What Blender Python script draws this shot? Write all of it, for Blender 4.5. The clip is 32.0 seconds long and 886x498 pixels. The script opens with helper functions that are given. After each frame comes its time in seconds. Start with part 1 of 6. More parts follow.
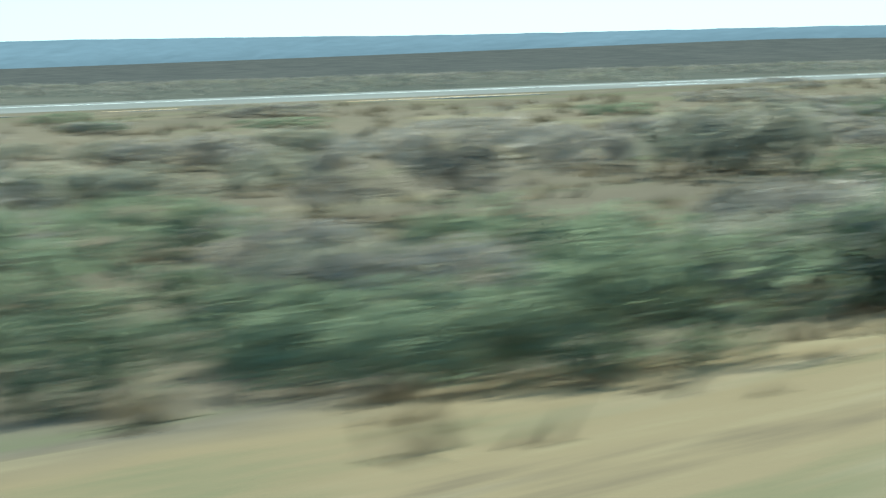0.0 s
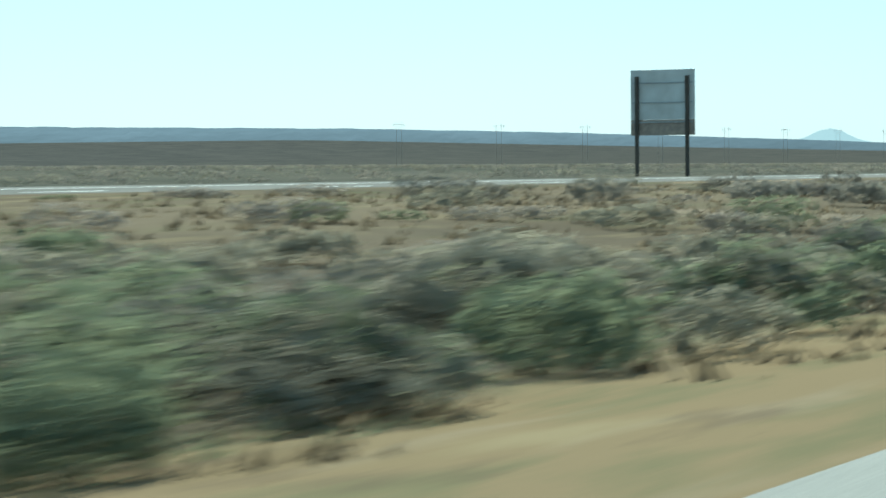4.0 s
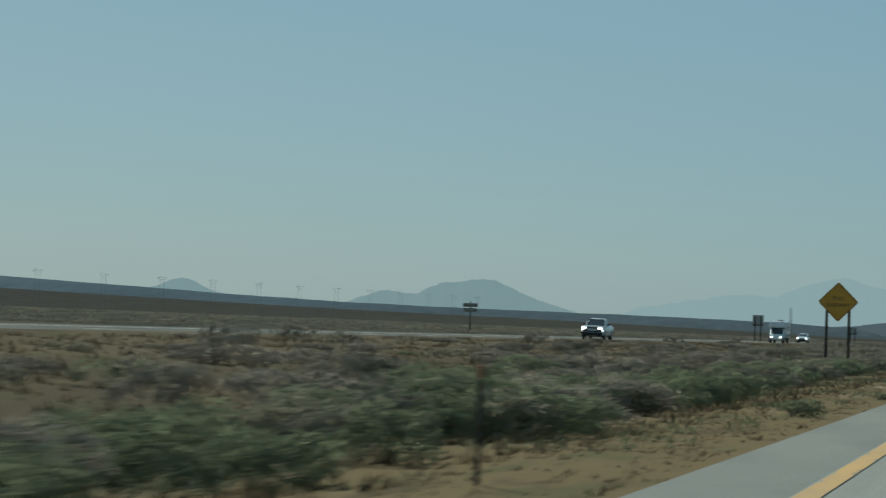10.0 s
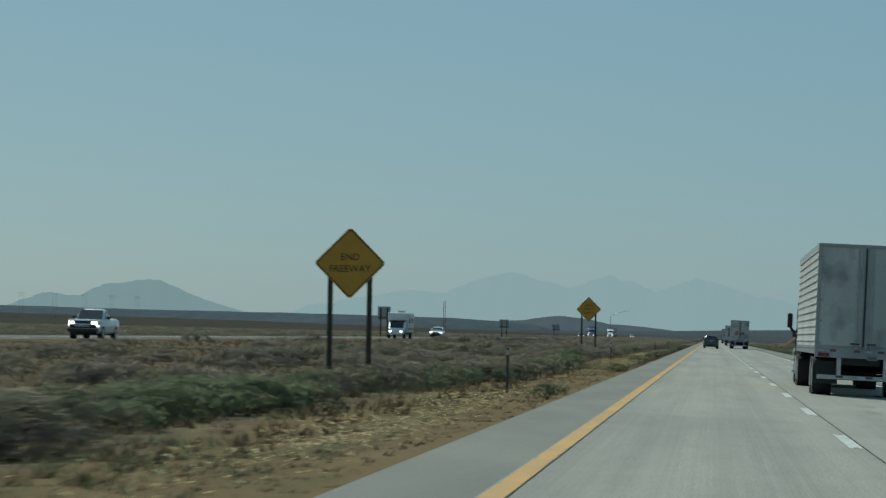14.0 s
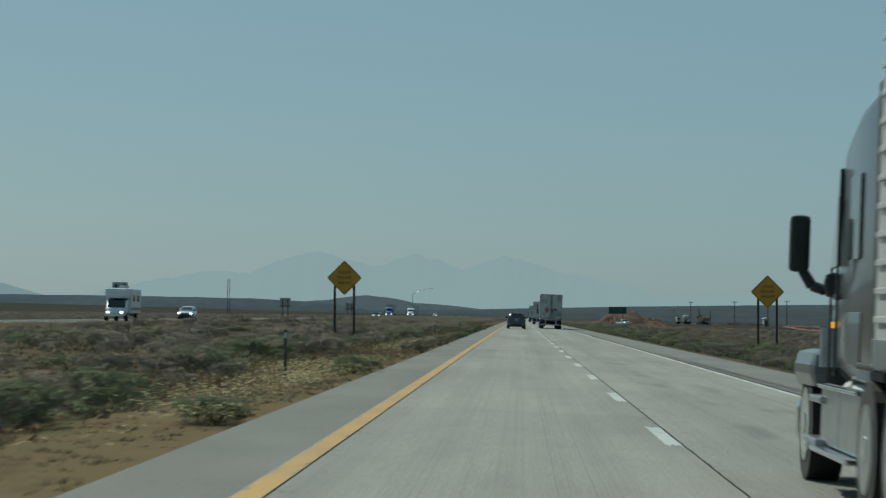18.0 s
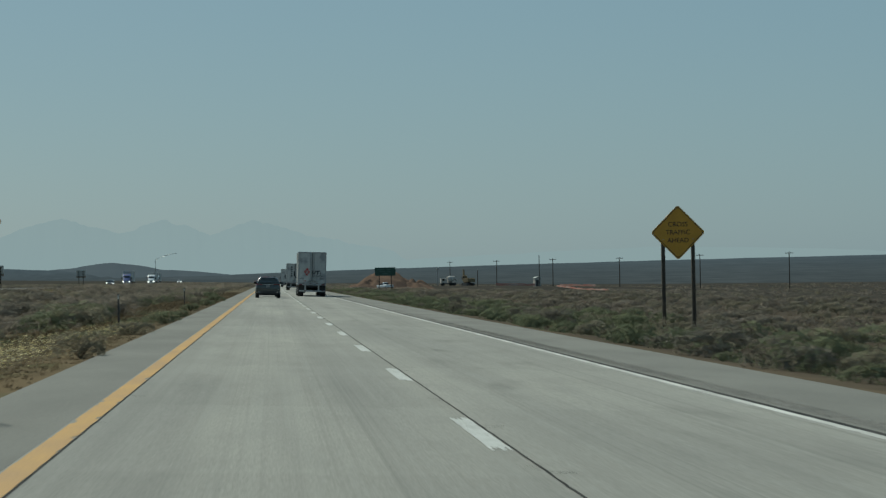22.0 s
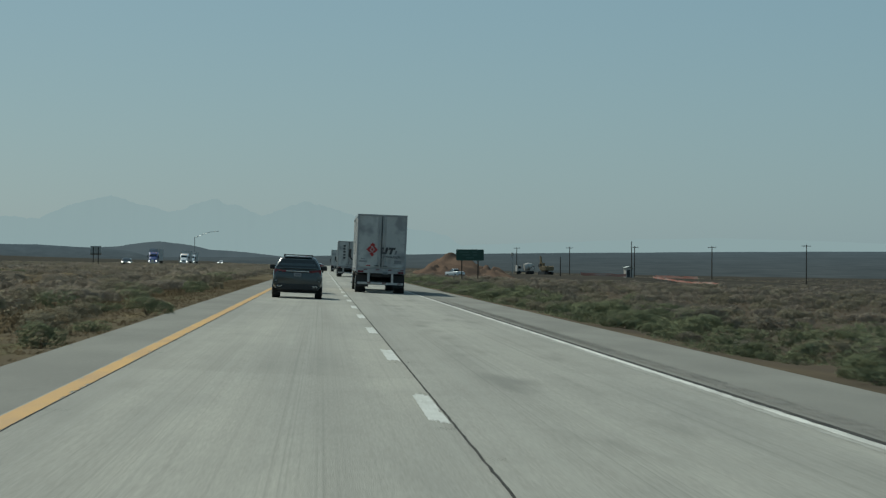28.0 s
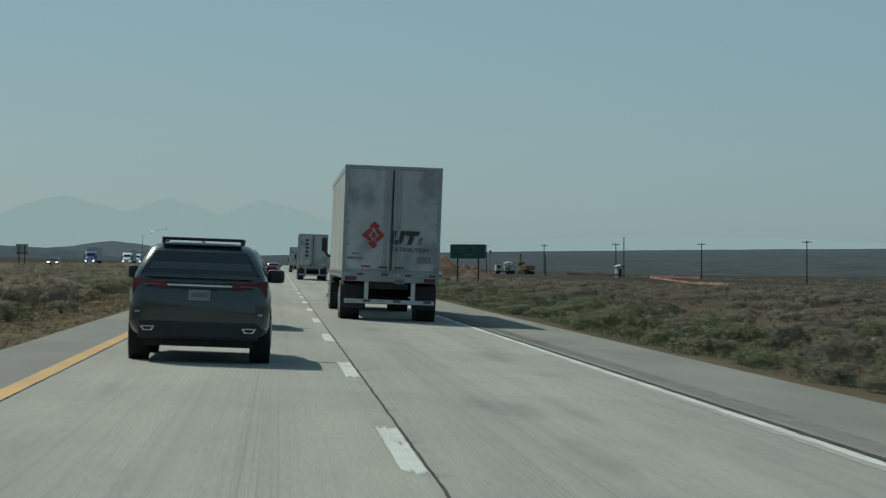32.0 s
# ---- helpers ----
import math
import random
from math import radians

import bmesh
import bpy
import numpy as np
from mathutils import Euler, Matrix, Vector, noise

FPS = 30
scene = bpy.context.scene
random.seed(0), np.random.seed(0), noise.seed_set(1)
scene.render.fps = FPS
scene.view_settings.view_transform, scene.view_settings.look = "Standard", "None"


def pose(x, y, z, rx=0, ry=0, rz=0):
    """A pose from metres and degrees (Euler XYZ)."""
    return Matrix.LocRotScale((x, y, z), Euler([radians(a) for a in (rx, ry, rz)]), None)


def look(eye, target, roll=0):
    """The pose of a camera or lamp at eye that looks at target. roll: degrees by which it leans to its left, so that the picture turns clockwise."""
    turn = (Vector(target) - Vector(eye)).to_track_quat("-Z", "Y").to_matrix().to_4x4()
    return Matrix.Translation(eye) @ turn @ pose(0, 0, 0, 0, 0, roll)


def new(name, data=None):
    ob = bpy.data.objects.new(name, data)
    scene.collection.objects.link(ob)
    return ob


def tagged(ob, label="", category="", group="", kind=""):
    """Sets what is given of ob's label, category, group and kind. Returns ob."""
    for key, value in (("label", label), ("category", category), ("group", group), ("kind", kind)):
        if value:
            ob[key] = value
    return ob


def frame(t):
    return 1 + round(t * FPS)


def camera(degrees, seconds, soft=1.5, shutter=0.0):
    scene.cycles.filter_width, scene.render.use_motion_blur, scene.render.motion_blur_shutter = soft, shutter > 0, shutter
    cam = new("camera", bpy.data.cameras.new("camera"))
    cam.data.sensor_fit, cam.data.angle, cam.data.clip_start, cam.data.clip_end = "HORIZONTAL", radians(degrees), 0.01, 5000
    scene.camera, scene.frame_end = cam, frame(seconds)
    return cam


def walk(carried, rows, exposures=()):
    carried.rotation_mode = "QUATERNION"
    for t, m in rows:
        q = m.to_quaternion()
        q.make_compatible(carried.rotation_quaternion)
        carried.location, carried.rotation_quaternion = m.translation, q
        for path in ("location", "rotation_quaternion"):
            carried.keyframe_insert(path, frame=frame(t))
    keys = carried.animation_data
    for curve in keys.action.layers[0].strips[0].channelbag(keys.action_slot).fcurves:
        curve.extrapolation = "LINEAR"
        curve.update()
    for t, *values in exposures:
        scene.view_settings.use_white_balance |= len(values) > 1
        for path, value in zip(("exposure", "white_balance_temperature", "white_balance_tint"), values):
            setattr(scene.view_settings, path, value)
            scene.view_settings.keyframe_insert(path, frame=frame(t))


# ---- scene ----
# The road runs along +Y; the car's lane is centred near x = 0 and the whole carriageway falls to the right.
cam = camera(20.2, 32.0, soft=1.3, shutter=0.55)
PATH = [  # seconds, x, y, yaw, pitch, roll
    (0, 0.115, 0.79, 38.713, -3.816, -2.001),
    (1, 0.131, 17.27, 32.759, -4.213, -3.230),
    (2, 0.176, 33.75, 30.860, -4.293, -3.810),
    (2.5, 0.220, 41.99, 30.150, -3.320, -3.330),
    (3, 0.263, 50.22, 28.389, -2.761, -2.885),
    (3.5, 0.211, 58.45, 27.752, -2.375, -1.292),
    (5.5, 0.076, 91.50, 28.426, -0.169, 0.620),
    (6, 0.074, 99.76, 26.254, 0.430, 0.643),
    (6.5, 0.094, 108.00, 24.519, 1.011, 0.802),
    (7, 0.125, 116.22, 24.133, 1.416, 1.219),
    (8, 0.304, 132.61, 20.323, 2.061, 1.770),
    (9, 0.071, 148.95, 16.205, 1.945, 1.781),
    (10, -0.069, 165.17, 13.713, 1.788, 2.017),
    (11, -0.166, 181.22, 12.006, 1.839, 1.663),
    (12, -0.157, 197.11, 10.396, 2.044, 1.206),
    (13, -0.156, 212.95, 8.017, 2.231, 0.640),
    (14, -0.227, 228.82, 6.199, 1.952, 0.891),
    (17, -0.140, 276.95, 3.687, 1.564, 0.670),
    (18, -0.024, 293.21, 1.763, 1.534, 0.229),
    (19, -0.042, 309.78, 1.092, 1.547, 0.451),
    (20, -0.012, 325.94, -0.033, 1.448, 0.352),
    (21, -0.081, 342.47, -2.002, 0.951, -0.895),
    (22, -0.197, 358.99, -4.004, 0.658, -1.024),
    (23, -0.183, 375.83, -3.366, 0.668, -0.036),
    (24, -0.054, 392.58, -3.000, 0.810, -0.110),
    (25, 0.061, 409.27, -3.143, 0.843, -0.069),
    (28, 0.630, 459.33, -2.795, 0.351, 0.324),
    (29, 0.746, 475.61, -2.949, 0.439, 0.669),
    (30, 0.809, 491.83, -3.145, 0.485, 1.198),
    (31, 0.844, 508.00, -3.315, 0.407, 0.541),
    (32, 0.782, 523.53, -3.767, 0.332, 0.121),
]


def sag(y):
    """The carriageway lies a little lower at its near end."""
    u = min(1.0, max(0.0, (130.0 - y) / 130.0))
    return -0.34 * u * u * (3 - 2 * u)


def cam_pose(x, y, yaw, pitch, roll):
    return pose(x, y, 1.40 + sag(y), 90 + pitch, 0, yaw) @ pose(0, 0, 0, 0, 0, roll)


walk(cam, [(r[0], cam_pose(*r[1:])) for r in PATH],
     exposures=[(t, ev + 0.14, kelvin, tint) for t, ev, kelvin, tint in (
         (0.0, 1.66, 5620, -12), (2.5, 1.60, 5650, -12), (4.5, 1.22, 6000, -9), (6.0, 0.78, 6250, -5), (7.0, 0.42, 6250, -5), (8.0, 0.15, 6250, -5), (9.5, 0.02, 6250, -5),
         (14.0, 0.0, 6250, -5), (17.0, -0.04, 6270, -5), (18.3, -0.06, 6400, -3), (20.0, -0.07, 6480, -2), (22.0, -0.07, 6550, -1), (25.0, -0.07, 6550, -1), (28.0, -0.01, 6550, -1), (32.0, 0.02, 6550, -1))])

# ---- daylight ----
SUN_EL, SUN_AZ = 44.0, -34.0          # degrees; azimuth from +Y, negative to the left
world = bpy.data.worlds.new("world")
scene.world = world
world.use_nodes = True
wn = world.node_tree.nodes
sky = wn.new("ShaderNodeTexSky")
sky.sky_type, sky.sun_disc = "NISHITA", False
sky.sun_elevation, sky.sun_rotation = radians(SUN_EL), radians(SUN_AZ)
sky.air_density, sky.dust_density, sky.ozone_density = 1.0, 0.7, 1.5
gain = wn.new("ShaderNodeMix")                 # dust in the air evens out the clear sky
gain.data_type, gain.blend_type = "RGBA", "MIX"
gain.inputs[0].default_value = 0.722
gain.inputs[7].default_value = (2.40, 4.0, 5.3, 1)
world.node_tree.links.new(sky.outputs[0], gain.inputs[6])
world.node_tree.links.new(gain.outputs[2], wn["Background"].inputs[0])
wn["Background"].inputs[1].default_value = 0.067
sun = new("sun", bpy.data.lights.new("sun", "SUN"))
sun.data.energy, sun.data.angle, sun.data.color = 3.4, radians(0.6), (1.0, 0.95, 0.86)
_el, _az = radians(SUN_EL), radians(SUN_AZ)
sun.matrix_world = look((math.sin(_az) * math.cos(_el) * 50, math.cos(_az) * math.cos(_el) * 50, math.sin(_el) * 50), (0, 0, 0))
# ---- materials ----
def material(name, colour, rough=0.8, colour2=None, scale=3.0, detail=4.0, fine=60.0, fine_amount=0.15, bump=0.0, bump_scale=80.0,
             metal=0.0, glow_through=0.0, per_object=0.0, per_island=0.0, stretch=None, coat=0.0, spec=0.5):
    m = bpy.data.materials.new(name)
    m.use_nodes = True
    nt = m.node_tree
    N, Lk = nt.nodes, nt.links
    bs = N["Principled BSDF"]
    bs.inputs["Roughness"].default_value = rough
    bs.inputs["Metallic"].default_value = metal
    bs.inputs["Coat Weight"].default_value = coat
    bs.inputs["Specular IOR Level"].default_value = spec
    co = N.new("ShaderNodeTexCoord")
    vec = co.outputs["Object"]
    if stretch:
        mp = N.new("ShaderNodeMapping")
        mp.inputs["Scale"].default_value = stretch
        Lk.new(vec, mp.inputs[0])
        vec = mp.outputs[0]

    def noise_node(sc, det):
        n = N.new("ShaderNodeTexNoise")
        n.inputs["Scale"].default_value, n.inputs["Detail"].default_value = sc, det
        Lk.new(vec, n.inputs["Vector"])
        return n

    def mixc(fac, a, b):
        x = N.new("ShaderNodeMix")
        x.data_type = "RGBA"
        for s, v in ((x.inputs[0], fac), (x.inputs[6], a), (x.inputs[7], b)):
            if isinstance(v, (tuple, list)):
                s.default_value = (*v, 1)
            elif isinstance(v, (int, float)):
                s.default_value = v
            else:
                Lk.new(v, s)
        return x.outputs[2]

    c2 = colour2 or tuple(v * 0.7 for v in colour)
    big = noise_node(scale, detail)
    ramp = N.new("ShaderNodeMapRange")
    ramp.inputs[1].default_value, ramp.inputs[2].default_value = 0.36, 0.64
    Lk.new(big.outputs[0], ramp.inputs[0])
    col = mixc(ramp.outputs[0], colour, c2)
    if fine_amount:
        f = noise_node(fine, 3.0)
        hs = N.new("ShaderNodeHueSaturation")
        mr = N.new("ShaderNodeMapRange")
        mr.inputs[3].default_value, mr.inputs[4].default_value = 1 - fine_amount * 2, 1 + fine_amount * 2
        Lk.new(f.outputs[0], mr.inputs[0])
        Lk.new(mr.outputs[0], hs.inputs["Value"])
        Lk.new(col, hs.inputs["Color"])
        col = hs.outputs[0]
    for amount, src in ((per_object, "o"), (per_island, "i")):
        if amount:
            rnd = N.new("ShaderNodeObjectInfo").outputs["Random"] if src == "o" else N.new("ShaderNodeNewGeometry").outputs["Random Per Island"]
            hs = N.new("ShaderNodeHueSaturation")
            mr = N.new("ShaderNodeMapRange")
            mr.inputs[3].default_value, mr.inputs[4].default_value = 1 - amount, 1 + amount
            Lk.new(rnd, mr.inputs[0])
            Lk.new(mr.outputs[0], hs.inputs["Value"])
            Lk.new(col, hs.inputs["Color"])
            col = hs.outputs[0]
    Lk.new(col, bs.inputs["Base Color"])
    if glow_through:                                   # thin leaves let light through
        tr, mx = N.new("ShaderNodeBsdfTranslucent"), N.new("ShaderNodeMixShader")
        Lk.new(col, tr.inputs[0])
        mx.inputs[0].default_value = glow_through
        out = N["Material Output"]
        Lk.new(bs.outputs[0], mx.inputs[1])
        Lk.new(tr.outputs[0], mx.inputs[2])
        Lk.new(mx.outputs[0], out.inputs[0])
    if bump:
        bn = noise_node(bump_scale, 4.0)
        bp = N.new("ShaderNodeBump")
        bp.inputs["Strength"].default_value, bp.inputs["Distance"].default_value = bump, 0.02
        Lk.new(bn.outputs[0], bp.inputs["Height"])
        Lk.new(bp.outputs[0], bs.inputs["Normal"])
    return m


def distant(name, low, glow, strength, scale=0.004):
    """Far land as a plain backdrop; emission paints in the haze of dusty air."""
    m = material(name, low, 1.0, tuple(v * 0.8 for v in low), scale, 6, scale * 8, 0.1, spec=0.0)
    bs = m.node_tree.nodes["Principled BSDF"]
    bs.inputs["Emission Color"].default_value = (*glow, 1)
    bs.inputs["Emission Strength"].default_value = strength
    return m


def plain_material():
    """Scrub-covered plain rising far away: dark clumps over dull soil, haze painted bluer upwards."""
    m = distant("hazy_far_plain", (0.040, 0.040, 0.040), (0.104, 0.144, 0.174), 0.30)
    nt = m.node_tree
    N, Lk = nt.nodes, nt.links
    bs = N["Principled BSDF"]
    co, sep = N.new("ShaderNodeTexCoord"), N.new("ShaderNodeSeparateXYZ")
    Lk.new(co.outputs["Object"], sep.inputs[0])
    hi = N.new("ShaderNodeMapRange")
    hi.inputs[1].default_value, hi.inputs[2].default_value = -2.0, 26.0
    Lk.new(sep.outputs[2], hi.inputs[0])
    air = N.new("ShaderNodeMapRange")                  # haze put in as emission, stronger on the higher, farther slopes
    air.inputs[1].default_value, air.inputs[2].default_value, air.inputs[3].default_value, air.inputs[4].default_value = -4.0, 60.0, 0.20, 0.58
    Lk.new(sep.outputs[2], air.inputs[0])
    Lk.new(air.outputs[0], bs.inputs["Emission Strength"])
    # base colour also turns bluer up the slope, as painted haze
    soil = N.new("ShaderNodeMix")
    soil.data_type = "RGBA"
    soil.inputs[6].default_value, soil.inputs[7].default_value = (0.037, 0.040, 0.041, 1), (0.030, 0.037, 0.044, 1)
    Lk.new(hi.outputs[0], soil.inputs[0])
    col = soil.outputs[2]
    for scale, lo, hi_v in ((0.006, 0.72, 1.22), (0.045, 0.66, 1.34)):
        mp, nz, mr, hs = N.new("ShaderNodeMapping"), N.new("ShaderNodeTexNoise"), N.new("ShaderNodeMapRange"), N.new("ShaderNodeHueSaturation")
        mp.inputs["Scale"].default_value = (1.0, 0.35, 1.0)
        nz.inputs["Scale"].default_value, nz.inputs["Detail"].default_value, nz.inputs["Roughness"].default_value = scale, 6, 0.65
        Lk.new(co.outputs["Object"], mp.inputs[0])
        Lk.new(mp.outputs[0], nz.inputs["Vector"])
        mr.inputs[1].default_value, mr.inputs[2].default_value, mr.inputs[3].default_value, mr.inputs[4].default_value = 0.3, 0.7, lo, hi_v
        Lk.new(nz.outputs[0], mr.inputs[0])
        Lk.new(mr.outputs[0], hs.inputs["Value"])
        Lk.new(col, hs.inputs["Color"])
        col = hs.outputs[0]
    Lk.new(col, bs.inputs["Base Color"])
    return m


def worn(m, show, amount, stretch=(6, 0.5, 1)):
    """Paint rubbed through to the concrete in flecks and patches."""
    nt = m.node_tree
    N, Lk = nt.nodes, nt.links
    bs = N["Principled BSDF"]
    src = bs.inputs["Base Color"].links[0].from_socket
    co, mp = N.new("ShaderNodeTexCoord"), N.new("ShaderNodeMapping")
    mp.inputs["Scale"].default_value = stretch
    Lk.new(co.outputs["Object"], mp.inputs[0])
    for scale, lo, hi in ((0.9, 0.60 - amount, 0.74 - amount), (6.0, 0.62 - amount, 0.72 - amount)):
        nz, mr, mx = N.new("ShaderNodeTexNoise"), N.new("ShaderNodeMapRange"), N.new("ShaderNodeMix")
        nz.inputs["Scale"].default_value, nz.inputs["Detail"].default_value, nz.inputs["Roughness"].default_value = scale, 7, 0.7
        Lk.new(mp.outputs[0], nz.inputs["Vector"])
        mr.inputs[1].default_value, mr.inputs[2].default_value, mr.inputs[4].default_value = lo, hi, 0.8
        Lk.new(nz.outputs[0], mr.inputs[0])
        mx.data_type = "RGBA"
        Lk.new(mr.outputs[0], mx.inputs[0])
        Lk.new(src, mx.inputs[6])
        mx.inputs[7].default_value = (*show, 1)
        src = mx.outputs[2]
    Lk.new(src, bs.inputs["Base Color"])


CONCRETE = material("concrete", (0.284, 0.280, 0.246), 0.85, (0.222, 0.221, 0.199), 0.35, 6, 35, 0.16, 0.25, 90, stretch=(1.6, 0.10, 1), spec=0.3, per_object=0.05)
CONCRETE2 = material("concrete_right", (0.276, 0.273, 0.241), 0.85, (0.214, 0.213, 0.192), 0.3, 6, 35, 0.16, 0.25, 90, stretch=(1.3, 0.09, 1), spec=0.3, per_object=0.05)
SHOULDER = material("shoulder_concrete", (0.186, 0.186, 0.166), 0.9, (0.151, 0.150, 0.135), 0.5, 6, 40, 0.14, 0.3, 90, stretch=(1.2, 0.3, 1), spec=0.25)
CRACK = material("sealed_crack", (0.024, 0.024, 0.023), 0.85, (0.055, 0.053, 0.049), 1.5, spec=0.1)
YELLOW_PAINT = material("yellow_paint", (0.45, 0.245, 0.042), 0.7, (0.36, 0.20, 0.055), 1.2, 6, 40, 0.14, stretch=(1, 0.4, 1))
WHITE_PAINT = material("white_paint", (0.62, 0.63, 0.60), 0.6, (0.42, 0.43, 0.40), 2.0, 6, 40, 0.12, stretch=(1, 0.5, 1))
OLD_WHITE = material("worn_white_paint", (0.60, 0.60, 0.56), 0.7, (0.40, 0.40, 0.37), 1.4, 7, 40, 0.12, stretch=(2, 0.3, 1))
GROOVE = material("groove", (0.155, 0.152, 0.136), 0.9, (0.185, 0.18, 0.16), 0.6, 5)
BED = material("joint_bed", (0.135, 0.132, 0.12), 0.9, (0.17, 0.167, 0.15), 1.0, 5)
FAR_ROAD = material("far_concrete", (0.165, 0.16, 0.145), 0.9, (0.135, 0.131, 0.119), 0.2, 4, 20, 0.1, spec=0.0)
worn(YELLOW_PAINT, (0.30, 0.20, 0.09), 0.01)
worn(WHITE_PAINT, (0.27, 0.265, 0.235), 0.05)
FAINT_WHITE = material("paint_residue", (0.335, 0.335, 0.308), 0.75, (0.28, 0.28, 0.255), 1.4, 7, 40, 0.12, stretch=(2, 0.3, 1), spec=0.2)
worn(FAINT_WHITE, (0.245, 0.242, 0.215), 0.14)
worn(OLD_WHITE, (0.27, 0.265, 0.235), 0.06)
POST = material("weathered_wood_post", (0.045, 0.036, 0.028), 0.9, (0.07, 0.055, 0.04), 4, 5, 60, 0.2)
STEEL = material("galvanised_steel", (0.33, 0.34, 0.34), 0.45, (0.25, 0.26, 0.26), 6, metal=0.7)
DARKSTEEL = material("dark_steel", (0.03, 0.03, 0.032), 0.6, (0.05, 0.05, 0.05), 6)
SIGN_YELLOW = material("sign_yellow", (0.58, 0.285, 0.025), 0.45, (0.52, 0.25, 0.022), 2, 3, 30, 0.05)
SIGN_BLACK = material("sign_black", (0.012, 0.012, 0.012), 0.5)
SIGN_GREEN = material("sign_green", (0.012, 0.062, 0.044), 0.5, (0.014, 0.052, 0.04), 2, 3, 30, 0.05)
SIGN_WHITE = material("sign_white", (0.55, 0.58, 0.55), 0.5)
SIGN_BACK = material("sign_back", (0.50, 0.49, 0.46), 0.6, (0.40, 0.38, 0.35), 0.8)
GUIDE_TEXT = material("faded_guide_text", (0.06, 0.115, 0.095), 0.6, (0.04, 0.09, 0.075), 6)
SIGN_GREY = material("weathered_panel", (0.34, 0.35, 0.35), 0.7, (0.17, 0.17, 0.16), 2)
TAPE_RED = material("faded_red_tape", (0.16, 0.065, 0.06), 0.6)
TAPE_PALE = material("faded_pale_tape", (0.42, 0.42, 0.41), 0.6)
SIGN_BROWN = material("sign_back_brown", (0.30, 0.23, 0.18), 0.7)
ORANGE = material("orange_plastic", (0.32, 0.12, 0.06), 0.8, (0.24, 0.10, 0.06), 2)
LEAF_GREY = material("leaf_grey_brown", (0.322, 0.292, 0.250), 0.95, (0.256, 0.233, 0.201), 0.5, 3, 9, 0.08, glow_through=0.6, per_island=0.07, spec=0.0)
LEAF_OLIVE = material("leaf_olive", (0.290, 0.276, 0.212), 0.95, (0.232, 0.221, 0.172), 0.4, 3, 9, 0.08, glow_through=0.6, per_island=0.07, spec=0.0)
LEAF_GREEN = material("leaf_green", (0.226, 0.260, 0.168), 0.9, (0.177, 0.206, 0.133), 0.5, 3, 9, 0.08, glow_through=0.6, per_island=0.07, spec=0.0)
LEAF_DARK = material("leaf_dark", (0.235, 0.225, 0.192), 0.95, (0.190, 0.182, 0.157), 0.2, 3, 9, 0.08, glow_through=0.6, per_island=0.07, spec=0.0)
DRY_GRASS = material("dry_grass", (0.208, 0.170, 0.114), 0.9, (0.156, 0.130, 0.090), 0.4, 3, 9, 0.1, glow_through=0.6, per_island=0.18, spec=0.0)


def rounded_foliage(m):
    """Leaves take their shading from the round of the clump that they grow on."""
    nt = m.node_tree
    at = nt.nodes.new("ShaderNodeAttribute")
    at.attribute_name = "clump_normal"
    for n in nt.nodes:
        if n.bl_idname in ("ShaderNodeBsdfPrincipled", "ShaderNodeBsdfTranslucent"):
            nt.links.new(at.outputs["Vector"], n.inputs["Normal"])


def lacy(m, scale, gaps):
    """Sprigs of tiny leaves: fine holes let the light and the view through."""
    nt = m.node_tree
    geo, nz, cut = nt.nodes.new("ShaderNodeNewGeometry"), nt.nodes.new("ShaderNodeTexNoise"), nt.nodes.new("ShaderNodeMath")
    nz.inputs["Scale"].default_value, nz.inputs["Detail"].default_value = scale, 1.0
    nt.links.new(geo.outputs["Position"], nz.inputs["Vector"])
    cut.operation = "GREATER_THAN"
    cut.inputs[1].default_value = gaps
    nt.links.new(nz.outputs[0], cut.inputs[0])
    clear, mx = nt.nodes.new("ShaderNodeBsdfTransparent"), nt.nodes.new("ShaderNodeMixShader")
    end = nt.nodes["Material Output"].inputs[0]
    solid = end.links[0].from_socket
    nt.links.new(cut.outputs[0], mx.inputs[0])
    nt.links.new(clear.outputs[0], mx.inputs[1])
    nt.links.new(solid, mx.inputs[2])
    nt.links.new(mx.outputs[0], end)


for m in (LEAF_GREY, LEAF_OLIVE, LEAF_GREEN, LEAF_DARK, DRY_GRASS):
    rounded_foliage(m)
for m in (LEAF_GREY, LEAF_OLIVE, LEAF_GREEN, LEAF_DARK):
    lacy(m, 38.0, 0.53)
PETAL = material("yellow_petal", (0.75, 0.62, 0.22), 0.7, (0.75, 0.70, 0.45), 3, per_island=0.25)
TWIG = material("twig", (0.11, 0.085, 0.06), 0.95)
PAINT_DARK = material("dark_slate_paint", (0.034, 0.044, 0.046), 0.26, (0.029, 0.038, 0.040), 1.5, 3, 40, 0.06, coat=0.6)
PAINT_WHITE = material("white_car_paint", (0.70, 0.71, 0.72), 0.3, (0.62, 0.63, 0.64), 1.5, coat=0.5)
PAINT_SILVER = material("silver_paint", (0.34, 0.36, 0.38), 0.3, (0.29, 0.31, 0.33), 1.5, metal=0.5, coat=0.5)
PAINT_GREY = material("grey_metallic_paint", (0.13, 0.136, 0.145), 0.32, (0.105, 0.11, 0.118), 1.2, 4, 30, 0.08, metal=0.5, coat=0.4)
PAINT_RED = material("dark_red_paint", (0.16, 0.012, 0.012), 0.3, (0.12, 0.01, 0.01), 1.5, coat=0.5)
PAINT_BLUE = material("blue_paint", (0.035, 0.055, 0.22), 0.3, (0.03, 0.045, 0.18), 1.5, coat=0.5)
BLACK_PLASTIC = material("black_plastic", (0.016, 0.016, 0.017), 0.6, (0.022, 0.022, 0.023), 6)
